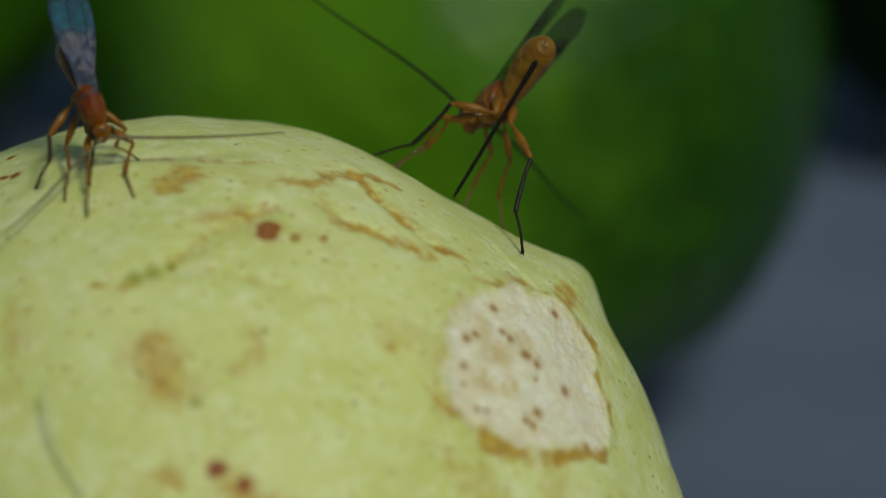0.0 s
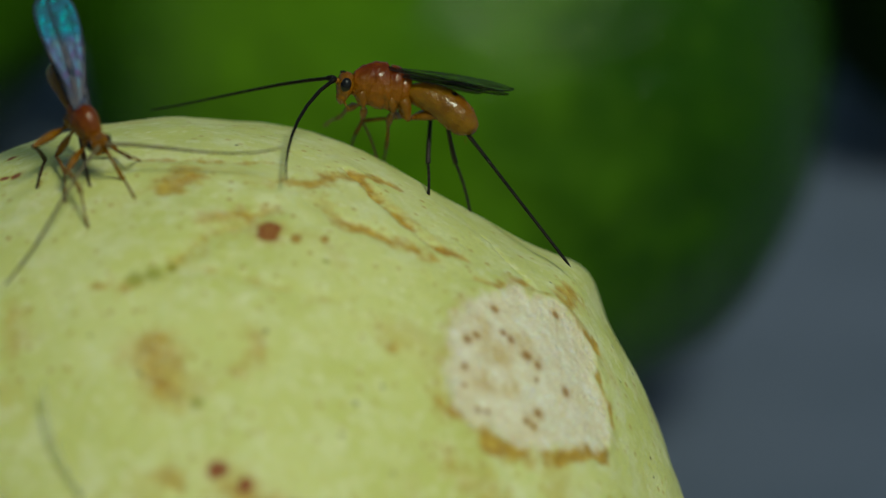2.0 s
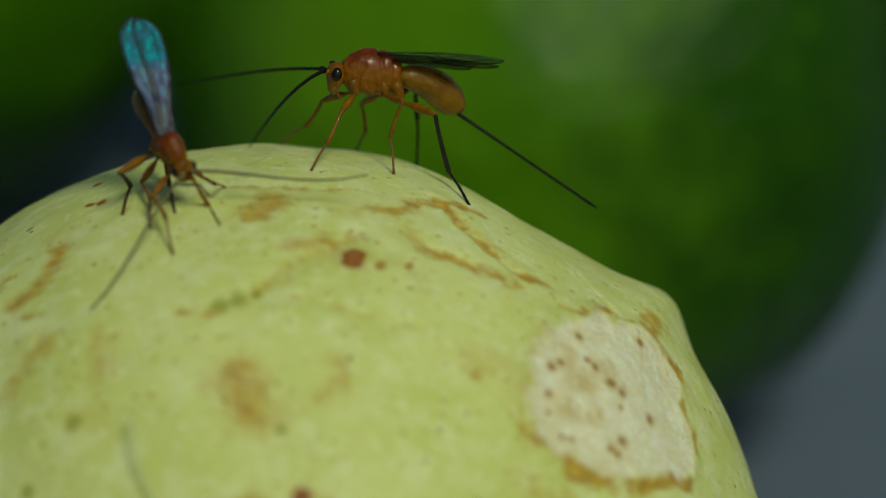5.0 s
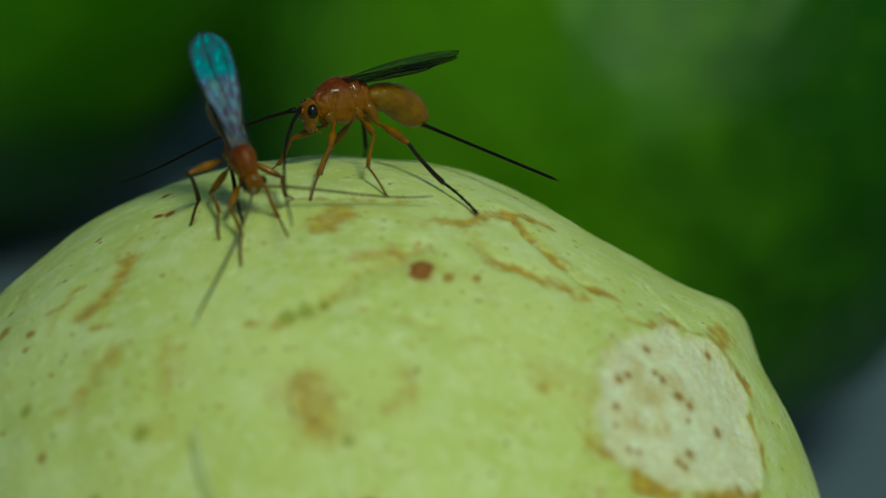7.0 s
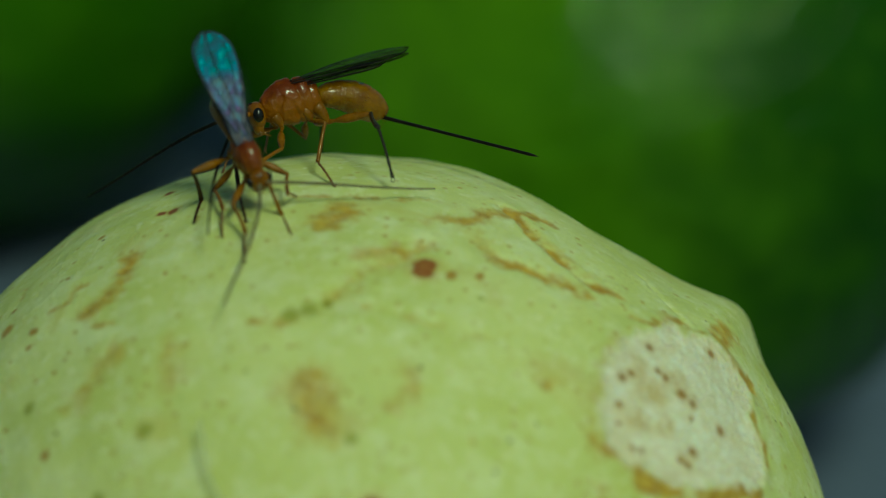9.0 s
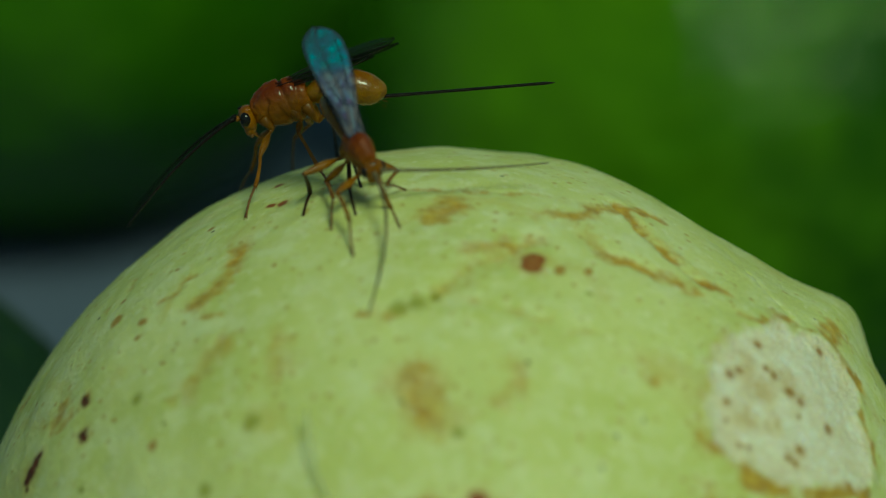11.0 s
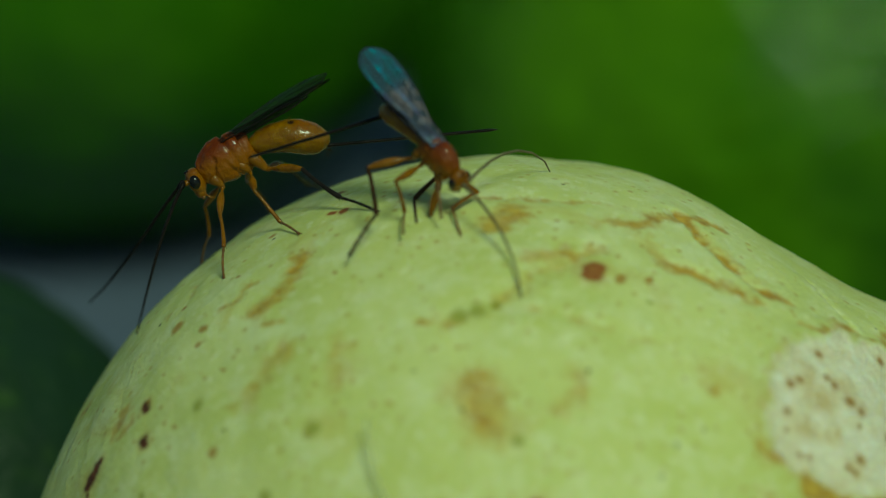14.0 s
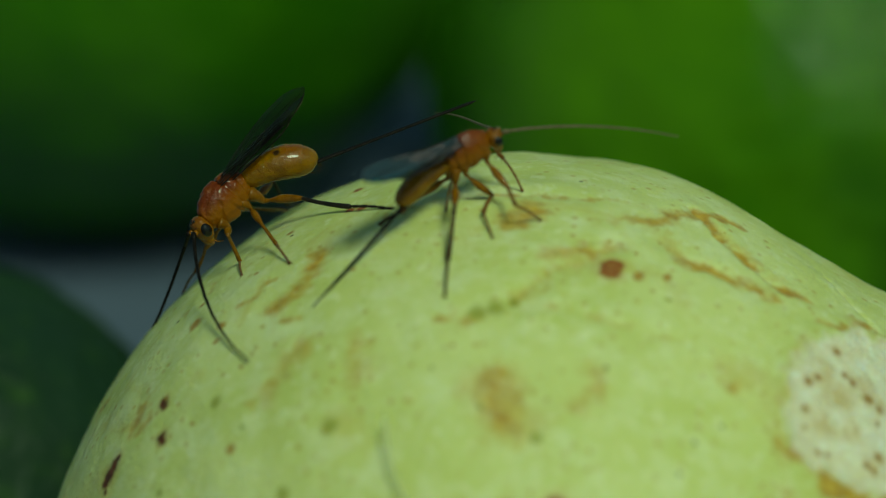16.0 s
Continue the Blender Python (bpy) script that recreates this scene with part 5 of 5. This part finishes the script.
SITTER = {
    # time, place across, up, out, heading round, heading out, lean
    "body": [(0, -3.26, 15.74, 9.09, -68.2, 21.6, 0.4), (0.8, -3.48, 15.23, 9.44, -57.2, 34.5, -0.4), (5, -3.48, 15.23, 9.44, -57.2, 34.5, -0.4), (8, -3.33, 15.29, 9.24, -66.8, 26.4, 0.9), (8.2, -3.34, 15.27, 9.25, -66.1, 27.3, 0.8),
        (10.3, -3.24, 15.28, 9.44, -57.2, 35.8, 0.1), (11, -3.23, 15.22, 9.50, -54.3, 38.6, -0.2), (12.5, -2.99, 15.27, 9.64, -58.5, 34.4, 0.6), (13.5, -2.69, 15.19, 9.73, -59.3, 31.5, 1.1), (13.85, -2.69, 15.19, 9.73, -59.3, 31.5, 1.1),
        (14.1, -2.63, 15.19, 10.07, -34.6, 6.5, 0.6), (14.3, -2.62, 15.16, 9.86, -9.7, -0.7, 0.2), (14.5, -2.59, 14.97, 9.65, 5.3, -9.8, -0.2), (15, -2.30, 15.32, 9.69, 26.5, -12.5, 2.0), (16, -2.35, 15.29, 9.78, 31.7, -7.7, 7.9)],
    "abdomen": [(0, 112.0, -28.0), (0.8, 112.8, -28.0), (5, 112.8, -28.0), (8, 114.0, -28.0), (11, 115.8, -28.0),
        (13.5, 117.7, -28.0), (13.85, 117.7, -28.0), (14.1, 149.3, -12.2), (14.3, 174.1, 0.1), (14.5, 195.0, 7.4),
        (15, 215.2, 11.4), (16, 216.6, 12.1)],
    "sting": [(0, 100.0, -65.0), (0.8, 101.3, -65.0), (5, 101.3, -65.0), (8, 103.4, -65.0), (11, 106.4, -65.0),
        (13.5, 109.6, -65.0), (13.85, 109.6, -65.0), (14, 196.2, -5.9), (14.1, 193.6, 13.4), (14.3, 196.6, 17.0),
        (14.5, 213.5, 3.5), (15, 221.2, 17.7), (16, 229.8, 11.2)],
    # heading of the folded wings, splay, how far the pair parts, roof
    "wings": [(0, 102.3, -20.7, 3.0, 1.0, 6.0), (0.8, 105.0, -7.0, 3.0, 1.0, 6.0), (5, 105.0, -7.0, 3.0, 1.0, 6.0), (8, 108.4, -7.3, 3.0, 1.0, 6.0), (8.2, 108.3, -7.7, 3.0, 1.0, 6.0),
        (10.3, 109.9, -12.0, 3.0, 1.0, 6.0), (11, 110.4, -13.4, 3.0, 1.0, 6.0), (12.5, 116.9, -9.1, 3.0, 1.0, 6.0), (13.5, 121.2, -6.2, 3.0, 1.0, 6.0), (13.85, 121.2, -6.2, 3.0, 1.0, 6.0),
        (14.1, 137.4, -6.5, 3.4, 1.0, 11.2), (14.3, 158.3, -13.1, 2.7, 1.0, 8.6), (14.5, 175.2, -19.8, 3.0, 1.0, 6.0), (15, 208.9, 36.4, 3.0, 1.0, 6.0), (16, 210.3, 36.6, 3.0, 1.0, 6.0)],
    # bearing at the root and at the tip, and the bow between
    "antenna_left": [(0, -2.0, -5.7, 4.0, -5.7, 0.0), (0.8, -2.7, -1.5, 9.2, 0.0, -10.1), (5, -2.7, -1.5, 9.2, 0.0, -10.1), (8, -0.6, -12.7, 1.2, -21.4, -5.7), (8.2, -1.0, -13.0, 0.9, -21.1, -5.3),
        (10.3, 5.1, -16.2, 4.4, -18.0, -1.4), (11, 1.5, -17.3, 7.6, -17.0, -0.1), (12.8, 47.0, -71.8, -43.6, -33.3, 22.7), (13.3, 38.1, -50.9, -38.1, -63.4, 29.0), (13.5, 37.2, -53.8, -40.5, -67.5, 31.5),
        (13.85, 37.2, -53.8, -40.5, -67.5, 31.5), (14.1, 58.2, -42.7, -68.4, -50.8, 21.8), (14.5, -6.4, -45.4, 2.5, -42.4, 6.2), (14.8, 61.7, -13.8, 93.2, -13.8, 3.4), (15, 99.6, -47.7, 145.0, -38.9, 1.6),
        (15.3, 141.0, -60.1, 156.2, -58.9, -3.3), (16, 149.1, -71.8, 164.5, -54.1, -14.6)],
    "antenna_right": [(0, 223.8, 8.5, 218.1, 48.2, 7.4), (0.8, 233.2, 26.9, 230.5, 9.7, 8.8), (5, 233.2, 26.9, 230.5, 9.7, 8.8), (5.2, 233.4, 29.4, 231.8, 10.6, 7.5), (7.5, 261.5, 30.7, 248.4, 42.4, -7.9),
        (8, 264.1, 36.8, 250.0, 44.8, -11.3), (8.2, 265.6, 36.9, 248.4, 43.5, -11.0), (10.3, 282.6, 39.1, 255.8, 39.0, -8.7), (11, 291.0, 27.5, 254.3, 31.1, -7.9), (12.8, 287.8, 22.2, 247.2, 38.4, -0.5),
        (13.5, 288.3, 32.6, 248.8, 35.1, 2.3), (13.85, 288.3, 32.6, 248.8, 35.1, 2.3), (14.1, 328.2, 26.7, 288.3, 10.3, 1.4), (14.3, 335.1, 19.1, 307.2, -3.4, 0.7), (14.5, 338.0, 5.7, 325.0, 5.7, 0.0),
        (14.75, 326.4, 5.4, 313.6, 5.8, -1.4), (15, 369.7, -6.4, 357.1, -5.7, -2.7), (16, 366.8, 3.7, 349.1, 1.5, 0.1)],
    # time, bearing of the knee, bearing from foot to ankle
    "bends": {
        "hindright": [(0, -144.5, -29.9, 53.2, 60.9), (0.8, -137.3, -12.8, 78.3, -48.8), (5, -137.3, -12.8, 78.3, -48.8), (8, -139.4, -10.3, 78.3, -54.2), (11, -145.3, -15.2, 80.1, -56.5), (13.5, -174.5, -10.9, 61.8, 63.5), (13.85, -174.5, -10.9, 61.8, 63.5), (14.5, -123.1, 43.6, 50.4, 37.1), (15, -81.9, 61.9, 85.2, -12.2), (16, 75.6, 44.6, 84.4, -13.7)],
        "midright": [(0, -117.6, -26.0, 83.1, -32.7), (0.8, -107.0, -5.6, 92.1, -38.8), (5, -107.0, -5.6, 92.1, -38.8), (8, -119.6, -13.3, 91.2, -39.6), (11, -115.8, 1.1, 88.6, -31.3), (13.5, -142.8, 24.5, 88.3, -57.9), (13.85, -142.8, 24.5, 88.3, -57.9), (14.5, -61.8, 37.5, 101.8, -18.7), (15, -48.7, -24.5, 107.6, -46.4), (16, -63.4, 7.3, 108.1, -39.3)],
        "frontright": [(0, -101.3, 21.1, 105.5, -13.1), (0.8, -127.6, 25.4, 100.6, -19.8), (5, -127.6, 25.4, 100.6, -19.8), (8, -132.3, 29.2, 106.3, -14.2), (11, -121.7, 36.1, 96.2, -19.5), (13.5, -125.9, 29.4, 88.9, -20.0), (13.85, -125.9, 29.4, 88.9, -20.0), (14.5, -33.9, 33.9, 141.5, 36.8), (15, -41.3, 19.6, 148.6, 49.0), (16, -56.6, 28.7, 153.2, 45.1)],
        "hindleft": [(0, -103.7, -61.3, 82.7, -18.5), (0.8, -205.0, -83.5, 101.3, -50.4), (5, -205.0, -83.5, 101.3, -50.4), (8, -256.1, -54.2, 104.0, -48.3), (11, -235.5, -68.3, 103.3, -51.1), (13.5, -353.1, -46.6, 100.5, -53.3), (13.85, -353.1, -46.6, 100.5, -53.3), (14.5, -530.3, -71.9, 70.5, -64.9), (15, -526.6, -68.8, 51.4, -56.1), (16, -544.5, -70.3, 15.8, 61.2)],
        "midleft": [(0, -22.9, -26.1, 156.5, 54.5), (0.8, -40.3, -9.4, 195.0, 78.4), (5, -40.3, -9.4, 195.0, 78.4), (8, 107.1, -77.7, 203.0, 82.0), (11, -37.5, 5.3, 179.0, 64.7), (13.5, -28.2, -41.5, 117.9, 28.5), (13.85, -28.2, -41.5, 117.9, 28.5), (14.5, 63.1, -80.7, 107.6, 7.0), (15, 105.8, -75.9, 118.6, 26.0), (16, 88.1, -72.1, 79.0, 10.2)],
        "frontleft": [(0, -14.8, -0.2, 106.7, -42.9), (0.8, -57.6, 15.8, 115.8, -51.1), (5, -57.6, 15.8, 115.8, -51.1), (8, -58.2, 29.9, 111.9, -52.1), (11, -64.7, 28.4, 111.9, -51.9), (13.5, -80.8, -6.7, 102.3, -48.4), (13.85, -80.8, -6.7, 102.3, -48.4), (14.5, 47.1, -55.9, 134.3, 35.4), (15, 75.7, -53.5, 122.5, 20.7), (16, 80.6, -45.3, 121.1, 22.2)],
    },
    "feet": {
        "hindright": [(0, 13.9, 110.6, 58.7), (14.2, 14.55, 115.0, 48.4), (14.9, 16, 105.7, 41.3)],
        "midright": [(0, 13.95, 107.8, 53.7), (14.3, 14.7, 99.8, 45.3), (14.9, 16, 97.0, 49.6)],
        "frontright": [(0, 13.9, 106.0, 47.9), (14.3, 14.65, 95.9, 57.8), (14.9, 16, 90.3, 52.9)],
        "hindleft": [(0, 14, 104.2, 55.4), (14.3, 16, 111.1, 58.1)],
        "midleft": [(0, 13.95, 97.4, 59.7), (14.3, 14.7, 101.2, 57.1), (14.95, 16, 102.6, 56.6)],
        "frontleft": [(0, 14, 98.8, 51.3), (14.35, 14.7, 94.0, 61.0), (14.95, 16, 92.6, 60.0)],
    },
}

walker = build_wasp("slender orange wasp with smoky wings and a long black ovipositor", 1.0, 1.0, M_DARK, M_WING, 0.6, 1.0, M_SHIN, 0.96)
sitter = build_wasp("orange wasp with iridescent wings on the guava", 0.80, 0.95, M_BROWN, M_SHEEN, 0.55, 0.98, M_UMBER, 0.92, 0.8)


def motions():
    move_wasp(walker, WALKER, times_for([(0.7, 2.9), (4.9, 7.2), (8.2, 10.3), (12.4, 13.4), (15.7, 16.0)]))
    move_wasp(sitter, SITTER, times_for([(0, 1.0), (13.7, 15.2)]))


motions()
